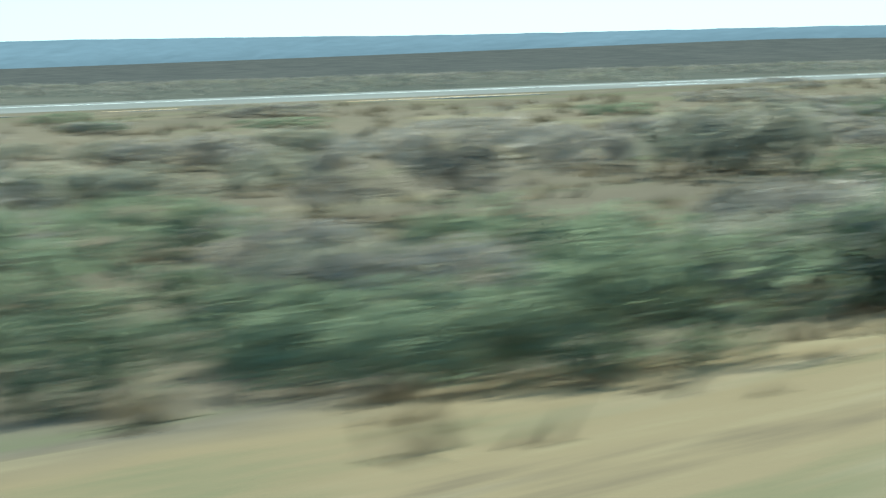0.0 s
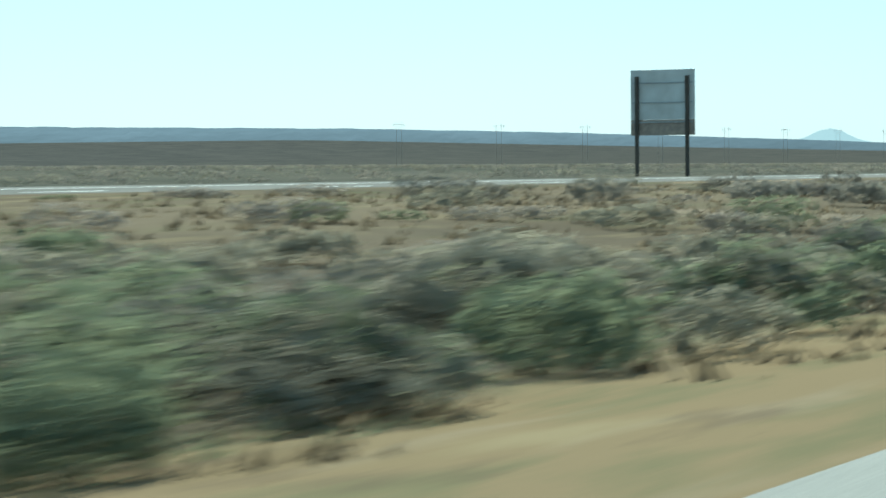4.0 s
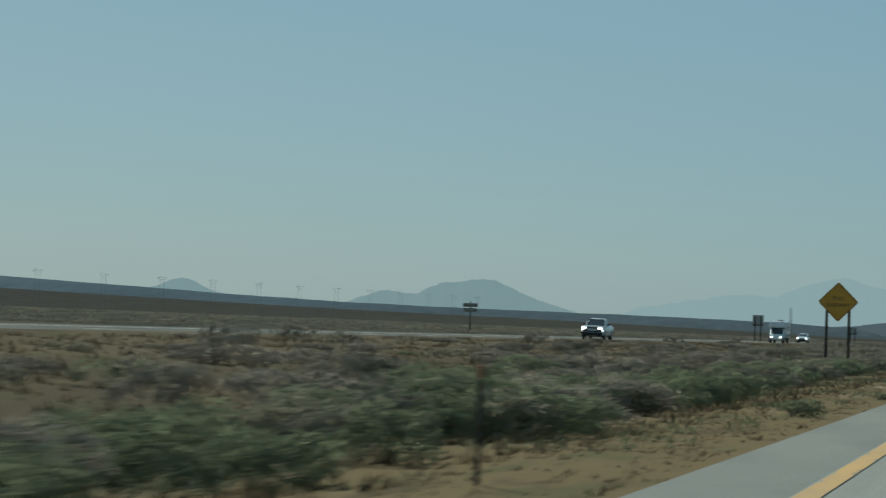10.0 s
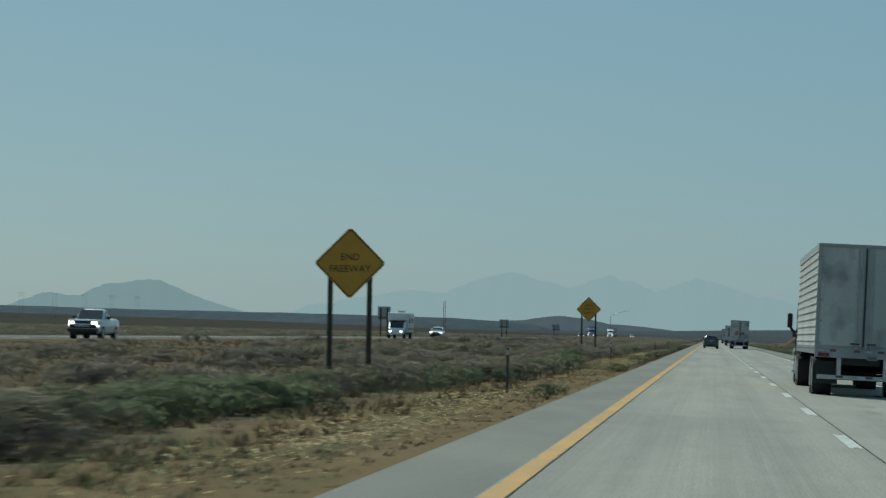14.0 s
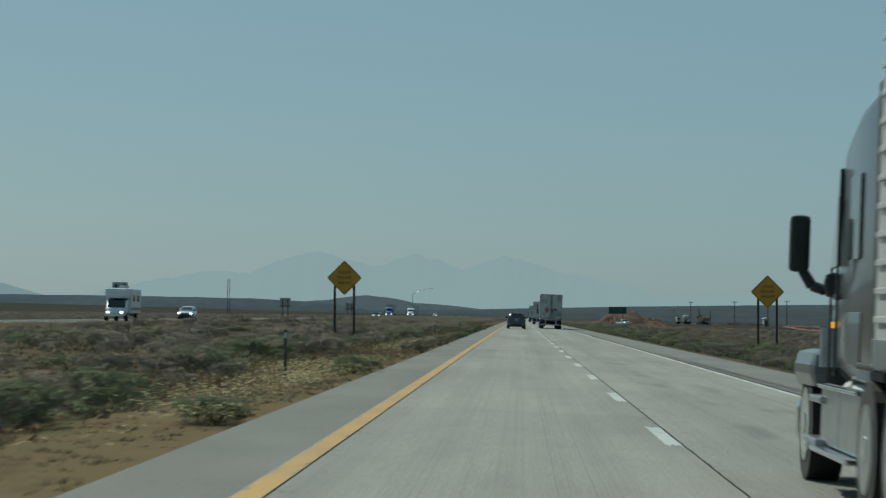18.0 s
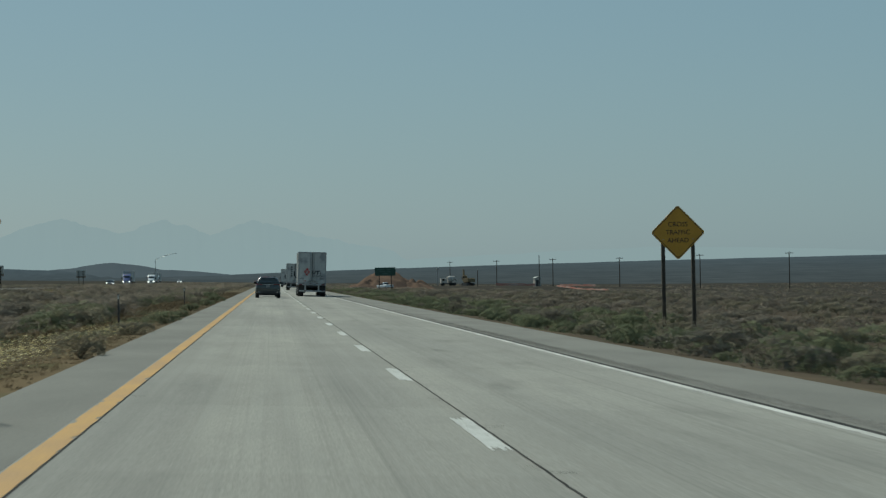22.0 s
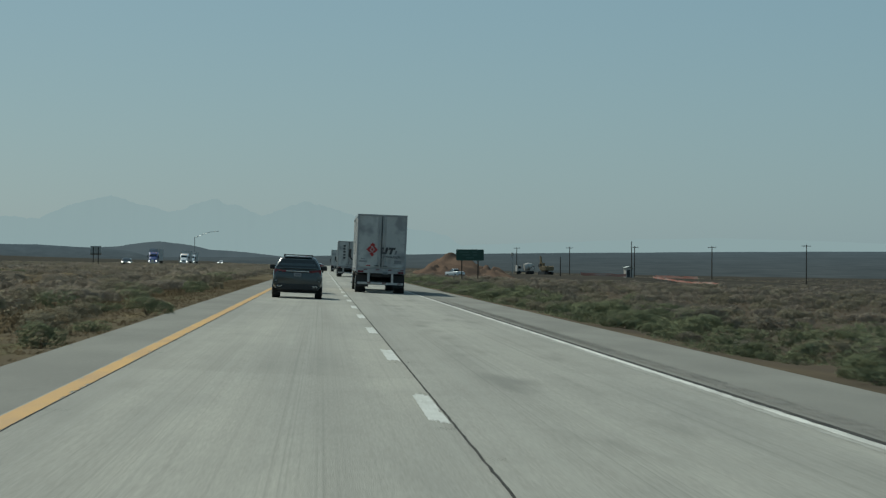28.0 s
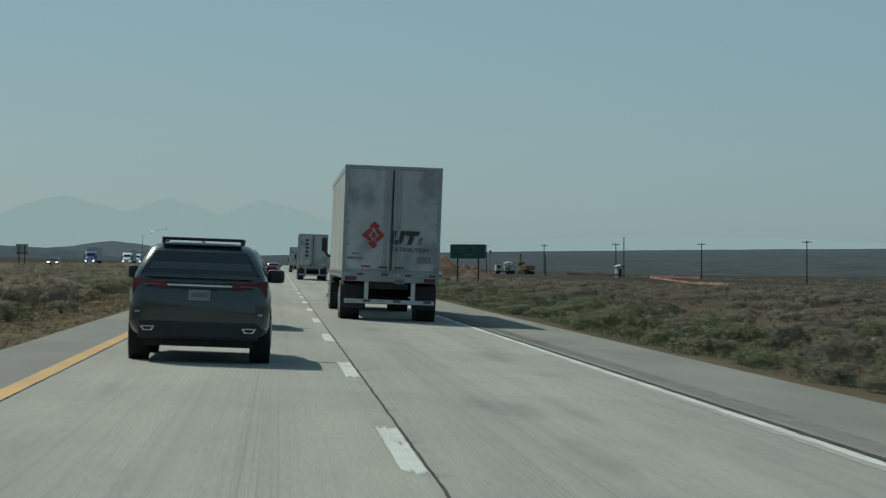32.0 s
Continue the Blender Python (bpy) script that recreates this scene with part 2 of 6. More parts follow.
RUBBER = material("rubber", (0.014, 0.014, 0.014), 0.85, (0.024, 0.023, 0.022), 5)
CHROME = material("chrome", (0.62, 0.63, 0.64), 0.16, (0.55, 0.56, 0.57), 4, metal=1.0)
ALLOY = material("alloy", (0.45, 0.46, 0.47), 0.3, (0.36, 0.37, 0.38), 5, metal=0.9)
TAIL_RED = material("tail_light_red", (0.125, 0.008, 0.020), 0.18, (0.075, 0.006, 0.013), 5, coat=0.5)
AMBER = material("amber_lens", (0.85, 0.33, 0.03), 0.25)
AMBER.node_tree.nodes["Principled BSDF"].inputs["Emission Color"].default_value = (1.0, 0.45, 0.05, 1)
AMBER.node_tree.nodes["Principled BSDF"].inputs["Emission Strength"].default_value = 0.8
LAMP_ON = material("lit_headlight", (0.8, 0.8, 0.78), 0.1)
LAMP_ON.node_tree.nodes["Principled BSDF"].inputs["Emission Color"].default_value = (1.0, 0.97, 0.9, 1)
LAMP_ON.node_tree.nodes["Principled BSDF"].inputs["Emission Strength"].default_value = 4.0
LENS = material("clear_lens", (0.75, 0.77, 0.78), 0.08, (0.65, 0.67, 0.68), 5, metal=0.4)
GLASS = material("tinted_glass", (0.012, 0.015, 0.016), 0.06, (0.016, 0.019, 0.02), 2, fine_amount=0, coat=0.3)
PLATE = material("plate_white", (0.25, 0.26, 0.27), 0.5)
PLATE_BAR = material("plate_bar", (0.14, 0.15, 0.17), 0.6)
TRAILER_WHITE = material("trailer_white", (0.47, 0.47, 0.457), 0.55, (0.36, 0.36, 0.35), 0.7, 6, 20, 0.08, stretch=(1, 1, 0.5))
TRAILER_STAIN = material("trailer_grime", (0.25, 0.255, 0.26), 0.65, (0.33, 0.33, 0.33), 1.2, 6, 20, 0.1)
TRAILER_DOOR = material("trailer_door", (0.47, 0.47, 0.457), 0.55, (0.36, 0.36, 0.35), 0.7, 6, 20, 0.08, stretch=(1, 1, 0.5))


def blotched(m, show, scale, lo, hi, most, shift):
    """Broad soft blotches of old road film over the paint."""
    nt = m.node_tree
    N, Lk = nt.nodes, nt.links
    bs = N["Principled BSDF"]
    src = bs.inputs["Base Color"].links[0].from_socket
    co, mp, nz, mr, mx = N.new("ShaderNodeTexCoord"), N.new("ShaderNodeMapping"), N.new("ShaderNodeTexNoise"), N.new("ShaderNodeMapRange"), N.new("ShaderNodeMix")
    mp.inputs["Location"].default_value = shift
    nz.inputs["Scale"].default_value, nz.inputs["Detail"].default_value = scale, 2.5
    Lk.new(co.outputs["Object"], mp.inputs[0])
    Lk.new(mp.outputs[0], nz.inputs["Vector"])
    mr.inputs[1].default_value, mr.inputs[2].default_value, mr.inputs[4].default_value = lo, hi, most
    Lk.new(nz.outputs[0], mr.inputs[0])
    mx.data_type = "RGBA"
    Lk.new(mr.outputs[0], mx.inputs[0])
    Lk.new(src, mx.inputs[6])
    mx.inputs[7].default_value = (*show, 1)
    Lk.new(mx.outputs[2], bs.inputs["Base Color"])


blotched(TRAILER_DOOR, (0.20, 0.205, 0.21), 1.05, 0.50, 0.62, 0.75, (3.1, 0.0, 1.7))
TRAILER_RED = material("red_vinyl", (0.42, 0.03, 0.03), 0.5)
TRAILER_INK = material("black_vinyl", (0.03, 0.03, 0.034), 0.5)
TRAILER_GREY = material("grey_vinyl", (0.22, 0.22, 0.23), 0.5)
SOIL_RED = material("spoil_soil", (0.150, 0.103, 0.078), 0.95, (0.108, 0.077, 0.061), 0.35, 6, 4, 0.15, 0.5, 6, spec=0.0)
MACHINE_YELLOW = material("machine_yellow", (0.24, 0.18, 0.11), 0.7, (0.15, 0.11, 0.06), 2, spec=0.2)
PLASTER = material("pale_plaster", (0.50, 0.46, 0.42), 0.85, (0.40, 0.37, 0.34), 1.0, spec=0.1)
FENCE_ORANGE = material("orange_mesh", (0.42, 0.15, 0.11), 0.8, (0.46, 0.31, 0.26), 0.22)
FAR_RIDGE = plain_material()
# far hills take their hazy blue from emission, paler the farther off
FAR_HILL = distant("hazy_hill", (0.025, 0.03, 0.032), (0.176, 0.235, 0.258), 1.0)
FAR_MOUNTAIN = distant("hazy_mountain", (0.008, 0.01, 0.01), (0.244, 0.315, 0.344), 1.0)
NEAR_HUMP = distant("hazy_low_hill", (0.028, 0.031, 0.035), (0.096, 0.128, 0.152), 0.55)


def ground_material():
    m = material("desert_ground", (0.128, 0.103, 0.073), 0.95, (0.086, 0.072, 0.054), 0.09, 8, 3.2, 0.16, 0.5, 14, spec=0.0)
    nt = m.node_tree
    N, Lk = nt.nodes, nt.links
    bs = N["Principled BSDF"]
    src = bs.inputs["Base Color"].links[0].from_socket
    geo = N.new("ShaderNodeNewGeometry")
    sep = N.new("ShaderNodeSeparateXYZ")
    Lk.new(geo.outputs["Position"], sep.inputs[0])

    def band(sock, a, b, c, d):
        lo, hi, mul = N.new("ShaderNodeMapRange"), N.new("ShaderNodeMapRange"), N.new("ShaderNodeMath")
        lo.inputs[1].default_value, lo.inputs[2].default_value = a, b
        hi.inputs[1].default_value, hi.inputs[2].default_value = d, c
        for n in (lo, hi):
            Lk.new(sock, n.inputs[0])
        mul.operation = "MULTIPLY"
        Lk.new(lo.outputs[0], mul.inputs[0])
        Lk.new(hi.outputs[0], mul.inputs[1])
        return mul.outputs[0]

    wob = N.new("ShaderNodeTexNoise")
    wob.inputs["Scale"].default_value, wob.inputs["Detail"].default_value = 0.5, 5
    Lk.new(geo.outputs["Position"], wob.inputs["Vector"])
    add = N.new("ShaderNodeMath")
    add.operation = "MULTIPLY_ADD"
    add.inputs[1].default_value = 2.4
    Lk.new(wob.outputs[0], add.inputs[0])
    Lk.new(sep.outputs[0], add.inputs[2])
    xw = add.outputs[0]                              # x + 1.2 on average

    def blend(fac, colour, mottle=None):
        nonlocal src
        x = N.new("ShaderNodeMix")
        x.data_type = "RGBA"
        Lk.new(fac, x.inputs[0])
        Lk.new(src, x.inputs[6])
        x.inputs[7].default_value = (*colour, 1)
        if mottle:                                      # patchy cover: a second colour in clumps
            nz, rp, mm = N.new("ShaderNodeTexNoise"), N.new("ShaderNodeMapRange"), N.new("ShaderNodeMix")
            nz.inputs["Scale"].default_value, nz.inputs["Detail"].default_value, nz.inputs["Roughness"].default_value = 0.035, 9, 0.7
            Lk.new(geo.outputs["Position"], nz.inputs["Vector"])
            rp.inputs[1].default_value, rp.inputs[2].default_value = 0.38, 0.62
            Lk.new(nz.outputs[0], rp.inputs[0])
            mm.data_type = "RGBA"
            Lk.new(rp.outputs[0], mm.inputs[0])
            mm.inputs[6].default_value, mm.inputs[7].default_value = (*colour, 1), (*mottle, 1)
            Lk.new(mm.outputs[2], x.inputs[7])
        src = x.outputs[2]

    def scaled(sock, k):
        mu = N.new("ShaderNodeMath")
        mu.operation = "MULTIPLY"
        mu.inputs[1].default_value = k
        Lk.new(sock, mu.inputs[0])
        return mu.outputs[0]

    blend(scaled(band(xw, -4.6, -3.9, -2.0, -1.0), 0.8), (0.134, 0.110, 0.080))    # graded earth beside the shoulder
    gold = N.new("ShaderNodeMath")                                                    # golden straw on its near end
    gold.operation = "MULTIPLY"
    Lk.new(band(xw, -6.5, -5.6, -2.0, -1.0), gold.inputs[0])
    Lk.new(band(sep.outputs[1], -400, -300, 360, 470), gold.inputs[1])
    blend(scaled(gold.outputs[0], 0.8), (0.170, 0.126, 0.072))
    worn = N.new("ShaderNodeMath")                                                    # greyer stubble further on
    worn.operation = "MULTIPLY"
    Lk.new(band(xw, -9.0, -7.5, -2.0, -1.0), worn.inputs[0])
    Lk.new(band(sep.outputs[1], 400, 500, 800, 900), worn.inputs[1])
    blend(scaled(worn.outputs[0], 0.75), (0.100, 0.084, 0.060))
    # pale bare patches in the graded earth
    bare, bm_, bx = N.new("ShaderNodeTexNoise"), N.new("ShaderNodeMapping"), N.new("ShaderNodeMapRange")
    bm_.inputs["Scale"].default_value = (1.2, 0.16, 1.0)
    bare.inputs["Scale"].default_value, bare.inputs["Detail"].default_value = 1.0, 5
    Lk.new(geo.outputs["Position"], bm_.inputs[0])
    Lk.new(bm_.outputs[0], bare.inputs["Vector"])
    bx.inputs[1].default_value, bx.inputs[2].default_value = 0.60, 0.68
    Lk.new(bare.outputs[0], bx.inputs[0])
    bmul = N.new("ShaderNodeMath")
    bmul.operation = "MULTIPLY"
    Lk.new(bx.outputs[0], bmul.inputs[0])
    Lk.new(band(xw, -5.4, -4.4, -2.4, -1.9), bmul.inputs[1])
    blend(scaled(bmul.outputs[0], 0.25), (0.225, 0.19, 0.142))
    for seed, lo, hi, col in ((3.0, .52, .62, (0.098, 0.098, 0.056)), (11.0, .55, .66, (0.200, 0.162, 0.098)), (17.0, .56, .64, (0.088, 0.068, 0.048))):
        nz, mp_, rp, mu = N.new("ShaderNodeTexNoise"), N.new("ShaderNodeMapping"), N.new("ShaderNodeMapRange"), N.new("ShaderNodeMath")
        mp_.inputs["Location"].default_value, mp_.inputs["Scale"].default_value = (seed, seed * 2, 0), (0.9, 0.22, 1.0)
        nz.inputs["Scale"].default_value, nz.inputs["Detail"].default_value, nz.inputs["Roughness"].default_value = 0.9, 7, 0.62
        Lk.new(geo.outputs["Position"], mp_.inputs[0])
        Lk.new(mp_.outputs[0], nz.inputs["Vector"])
        rp.inputs[1].default_value, rp.inputs[2].default_value, rp.inputs[4].default_value = lo, hi, 0.6
        Lk.new(nz.outputs[0], rp.inputs[0])
        mu.operation = "MULTIPLY"
        Lk.new(rp.outputs[0], mu.inputs[0])
        Lk.new(band(xw, -40.0, -34.0, -2.6, -2.1), mu.inputs[1])
        blend(mu.outputs[0], col)
    blend(scaled(band(xw, -26, -21, -8.5, -6.5), 0.45), (0.088, 0.074, 0.054), (0.104, 0.082, 0.056))      # dead weeds between the shrubs
    blend(scaled(band(xw, -33, -28, -22, -19), 0.30), (0.165, 0.132, 0.090))
    rise = N.new("ShaderNodeMapRange")                                              # far scrub closes over the soil
    rise.inputs[1].default_value, rise.inputs[2].default_value = -44.5, -49.0
    Lk.new(xw, rise.inputs[0])
    blend(scaled(rise.outputs[0], 0.92), (0.050, 0.053, 0.045), (0.088, 0.083, 0.067))
    rise = N.new("ShaderNodeMapRange")                                              # distance haze painted into the ground colour: slate towards the hills
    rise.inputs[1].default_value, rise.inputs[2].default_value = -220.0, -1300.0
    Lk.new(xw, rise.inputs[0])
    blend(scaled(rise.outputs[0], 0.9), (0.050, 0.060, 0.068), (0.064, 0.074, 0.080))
    rise = N.new("ShaderNodeMapRange")
    rise.inputs[1].default_value, rise.inputs[2].default_value = 9.6, 11.5
    Lk.new(xw, rise.inputs[0])
    blend(scaled(rise.outputs[0], 0.85), (0.098, 0.080, 0.064), (0.066, 0.058, 0.048))
    rise = N.new("ShaderNodeMapRange")
    rise.inputs[1].default_value, rise.inputs[2].default_value = 25.0, 75.0
    Lk.new(xw, rise.inputs[0])
    blend(scaled(rise.outputs[0], 0.9), (0.044, 0.042, 0.038), (0.070, 0.064, 0.055))
    rise = N.new("ShaderNodeMapRange")
    rise.inputs[1].default_value, rise.inputs[2].default_value = 720.0, 1000.0
    Lk.new(sep.outputs[1], rise.inputs[0])
    blend(scaled(rise.outputs[0], 0.85), (0.042, 0.041, 0.037), (0.066, 0.061, 0.053))          # bare strip along the far carriageway
    # bare pale patches of washed sand
    for px, py, rx, ry, k in ((-26.0, 172.5, 3.2, 4.0, .55), (-11.2, 239.5, 2.2, 5.0, .6), (-4.7, 241.5, .55, 5.0, .6), (-12.2, 159.5, 3.4, 2.2, .5), (-32.0, 181.0, 2.6, 5.0, .4),
                              (-16.5, 262.0, 2.0, 5.0, .35), (-4.6, 228.0, .5, 4.0, .4), (-20.0, 120.0, 3.0, 4.0, .35), (-24.0, 92.0, 4.0, 5.0, .3), (-16.0, 60.0, 3.0, 4.0, .35)):
        off, sc, ln, ad, fr = (N.new("ShaderNodeVectorMath"), N.new("ShaderNodeVectorMath"), N.new("ShaderNodeVectorMath"), N.new("ShaderNodeMath"), N.new("ShaderNodeMapRange"))
        off.operation, sc.operation, ln.operation, ad.operation = "SUBTRACT", "MULTIPLY", "LENGTH", "ADD"
        off.inputs[1].default_value, sc.inputs[1].default_value = (px, py, 0), (1 / rx, 1 / ry, 0)
        Lk.new(geo.outputs["Position"], off.inputs[0])
        Lk.new(off.outputs[0], sc.inputs[0])
        Lk.new(sc.outputs[0], ln.inputs[0])
        Lk.new(ln.outputs["Value"], ad.inputs[0])
        Lk.new(wob.outputs[0], ad.inputs[1])
        fr.inputs[1].default_value, fr.inputs[2].default_value = 1.45, 1.05
        Lk.new(ad.outputs[0], fr.inputs[0])
        blend(scaled(fr.outputs[0], k), (0.30, 0.245, 0.185))
    # a pale vehicle track that bends through the median
    mul = N.new("ShaderNodeMath")
    mul.operation = "MULTIPLY"
    wy2 = N.new("ShaderNodeMath")
    wy2.operation = "MULTIPLY_ADD"
    wy2.inputs[1].default_value = 1.35
    Lk.new(xw, wy2.inputs[0])
    Lk.new(sep.outputs[1], wy2.inputs[2])
    Lk.new(band(wy2.outputs[0], 132.6, 133.9, 135.0, 136.6), mul.inputs[0])
    Lk.new(band(sep.outputs[0], -34, -30, -9, -6.5), mul.inputs[1])
    blend(scaled(mul.outputs[0], 0.6), (0.30, 0.235, 0.155))
    Lk.new(src, bs.inputs["Base Color"])
    return m


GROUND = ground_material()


def wheel_tracks(m, lanes, scored, smear):
    """Rubber-darkened tracks along the lanes; each is a centre, half width and strength.
    scored: bands with fine lengthwise scratches; smear: bands with dark oval blotches."""
    nt = m.node_tree
    N, Lk = nt.nodes, nt.links
    bs = N["Principled BSDF"]
    src = bs.inputs["Base Color"].links[0].from_socket
    co = N.new("ShaderNodeTexCoord")
    sep = N.new("ShaderNodeSeparateXYZ")
    wob = N.new("ShaderNodeTexNoise")
    mp = N.new("ShaderNodeMapping")
    mp.inputs["Scale"].default_value = (3.0, 0.05, 1.0)
    wob.inputs["Scale"].default_value, wob.inputs["Detail"].default_value = 1.0, 5.0
    Lk.new(co.outputs["Object"], sep.inputs[0])
    Lk.new(co.outputs["Object"], mp.inputs[0])
    Lk.new(mp.outputs[0], wob.inputs["Vector"])
    for x, w, k in lanes:
        d, ab, mr, mu, mx = (N.new("ShaderNodeMath"), N.new("ShaderNodeMath"), N.new("ShaderNodeMapRange"), N.new("ShaderNodeMath"), N.new("ShaderNodeMix"))
        d.operation, ab.operation, mu.operation = "SUBTRACT", "ABSOLUTE", "MULTIPLY"
        d.inputs[1].default_value = x
        Lk.new(sep.outputs[0], d.inputs[0])
        Lk.new(d.outputs[0], ab.inputs[0])
        mr.interpolation_type = "SMOOTHSTEP"
        mr.inputs[1].default_value, mr.inputs[2].default_value, mr.inputs[3].default_value, mr.inputs[4].default_value = 0.0, w, 1.6 * k, 0.0
        Lk.new(ab.outputs[0], mr.inputs[0])
        Lk.new(mr.outputs[0], mu.inputs[0])
        Lk.new(wob.outputs[0], mu.inputs[1])
        mx.data_type = "RGBA"
        mx.inputs[7].default_value = (0.125, 0.125, 0.115, 1)
        Lk.new(mu.outputs[0], mx.inputs[0])
        Lk.new(src, mx.inputs[6])
        src = mx.outputs[2]
    # lengthwise tining and fine tread streaks
    for sx, sy, k, dark in ((22.0, 0.025, 0.13, (0.16, 0.158, 0.142)), (6.0, 0.04, 0.12, (0.30, 0.305, 0.275)), (2.0, 0.35, 0.12, (0.15, 0.15, 0.137))):
        mp2, st, mr, mx = N.new("ShaderNodeMapping"), N.new("ShaderNodeTexNoise"), N.new("ShaderNodeMapRange"), N.new("ShaderNodeMix")
        mp2.inputs["Scale"].default_value = (sx, sy, 1.0)
        st.inputs["Scale"].default_value, st.inputs["Detail"].default_value = 1.0, 4.0
        Lk.new(co.outputs["Object"], mp2.inputs[0])
        Lk.new(mp2.outputs[0], st.inputs["Vector"])
        mr.inputs[1].default_value, mr.inputs[2].default_value, mr.inputs[4].default_value = 0.48, 0.72, k * 2
        Lk.new(st.outputs[0], mr.inputs[0])
        mx.data_type = "RGBA"
        mx.inputs[7].default_value = (*dark, 1)
        Lk.new(mr.outputs[0], mx.inputs[0])
        Lk.new(src, mx.inputs[6])
        src = mx.outputs[2]
    for x, w, k, scale, lo, hi in scored + smear:
        mp3, st, th, dx, ab, bd, mu, mx = (N.new("ShaderNodeMapping"), N.new("ShaderNodeTexNoise"), N.new("ShaderNodeMapRange"), N.new("ShaderNodeMath"),
                                           N.new("ShaderNodeMath"), N.new("ShaderNodeMapRange"), N.new("ShaderNodeMath"), N.new("ShaderNodeMix"))
        mp3.inputs["Scale"].default_value, mp3.inputs["Location"].default_value = scale, (x, 7 * x, 0)
        st.inputs["Scale"].default_value, st.inputs["Detail"].default_value = 1.0, 3.0
        Lk.new(co.outputs["Object"], mp3.inputs[0])
        Lk.new(mp3.outputs[0], st.inputs["Vector"])
        th.inputs[1].default_value, th.inputs[2].default_value, th.inputs[4].default_value = lo, hi, k
        Lk.new(st.outputs[0], th.inputs[0])
        dx.operation, ab.operation, mu.operation = "SUBTRACT", "ABSOLUTE", "MULTIPLY"
        dx.inputs[1].default_value = x
        Lk.new(sep.outputs[0], dx.inputs[0])
        Lk.new(dx.outputs[0], ab.inputs[0])
        bd.interpolation_type = "SMOOTHSTEP"
        bd.inputs[1].default_value, bd.inputs[2].default_value, bd.inputs[3].default_value, bd.inputs[4].default_value = 0.3 * w, w, 1.0, 0.0
        Lk.new(ab.outputs[0], bd.inputs[0])
        Lk.new(th.outputs[0], mu.inputs[0])
        Lk.new(bd.outputs[0], mu.inputs[1])
        mx.data_type = "RGBA"
        mx.inputs[7].default_value = (0.110, 0.110, 0.100, 1)
        Lk.new(mu.outputs[0], mx.inputs[0])
        Lk.new(src, mx.inputs[6])
        src = mx.outputs[2]
    Lk.new(src, bs.inputs["Base Color"])


FINE, LONG, BLOT = (38.0, 0.02, 1.0), (9.0, 0.03, 1.0), (1.1, 0.16, 1.0)
wheel_tracks(CONCRETE, ((-1.75, 0.7, 0.36), (-1.0, 0.45, 0.22), (-0.1, 0.25, 0.12), (0.72, 0.5, 0.18)),
             ((-0.75, 0.5, .20, FINE, .50, .70), (0.55, 0.5, .34, FINE, .50, .70), (-0.1, 1.2, .16, LONG, .55, .75)), ((-1.2, 0.6, .25, BLOT, .56, .74),))
wheel_tracks(CONCRETE2, ((2.85, 0.6, 0.17), (3.75, 0.35, 0.14), (4.65, 0.6, 0.17)),
             ((2.9, 0.6, .35, FINE, .52, .68), (4.6, 0.7, .35, LONG, .55, .72)), ((3.1, 0.6, .55, BLOT, .55, .72), (4.3, 0.8, .50, BLOT, .56, .72)))
# ---- building helpers ----
def finish(bm, name, mat, smooth=False):
    bmesh.ops.recalc_face_normals(bm, faces=bm.faces)
    me = bpy.data.meshes.new(name)
    bm.to_mesh(me)
    bm.free()
    for m in (mat if isinstance(mat, (list, tuple)) else [mat]):
        me.materials.append(m)
    if smooth:
        me.polygons.foreach_set("use_smooth", [True] * len(me.polygons))
    return me


def part(name, bm, mat, parent, label="", smooth=False):
    ob = new(name, finish(bm, name, mat, smooth))
    ob.parent = parent
    if label:
        tagged(ob, label)
    return ob


def thing(name, label, category, group="", kind="", m=None):
    ob = new(name)
    ob.empty_display_size = 0.2
    tagged(ob, label, category, group, kind)
    if m is not None:
        ob.matrix_basis = m
    return ob


def box(bm, x, y, z, sx, sy, sz, bevel=0.0, rot=None):
    """A box with its centre at x, y, z."""
    m = Matrix.Translation((x, y, z)) @ (rot or Matrix.Identity(4)) @ Matrix.Diagonal((sx, sy, sz, 1))
    vs = bmesh.ops.create_cube(bm, size=1.0, matrix=m)["verts"]
    if bevel:
        bmesh.ops.bevel(bm, geom=list({e for v in vs for e in v.link_edges}), offset=bevel, segments=2, affect="EDGES", profile=0.6)
    return bm


def boxes(*items, bevel=0.0):
    bm = bmesh.new()
    for it in items:
        box(bm, *it, bevel=bevel)
    return bm


def rod(bm, a, b, r, r2=None, seg=8):
    """A round bar from a to b."""
    a, b = Vector(a), Vector(b)
    q = (b - a).to_track_quat("Z", "Y").to_matrix().to_4x4()
    bmesh.ops.create_cone(bm, cap_ends=True, segments=seg, radius1=r, radius2=r if r2 is None else r2, depth=(b - a).length,
                          matrix=Matrix.Translation((a + b) / 2) @ q)
    return bm


def rods(*items, seg=8):
    bm = bmesh.new()
    for it in items:
        rod(bm, *it, seg=seg)
    return bm


def loft(bm, rings, caps=True):
    """Skin a row of closed rings with as many points each."""
    vr = [[bm.verts.new(p) for p in r] for r in rings]
    n = len(vr[0])
    for a, b in zip(vr, vr[1:]):
        for i in range(n):
            bm.faces.new((a[i], a[(i + 1) % n], b[(i + 1) % n], b[i]))
    if caps:
        bm.faces.new(vr[0])
        bm.faces.new(vr[-1][::-1])
    return bm


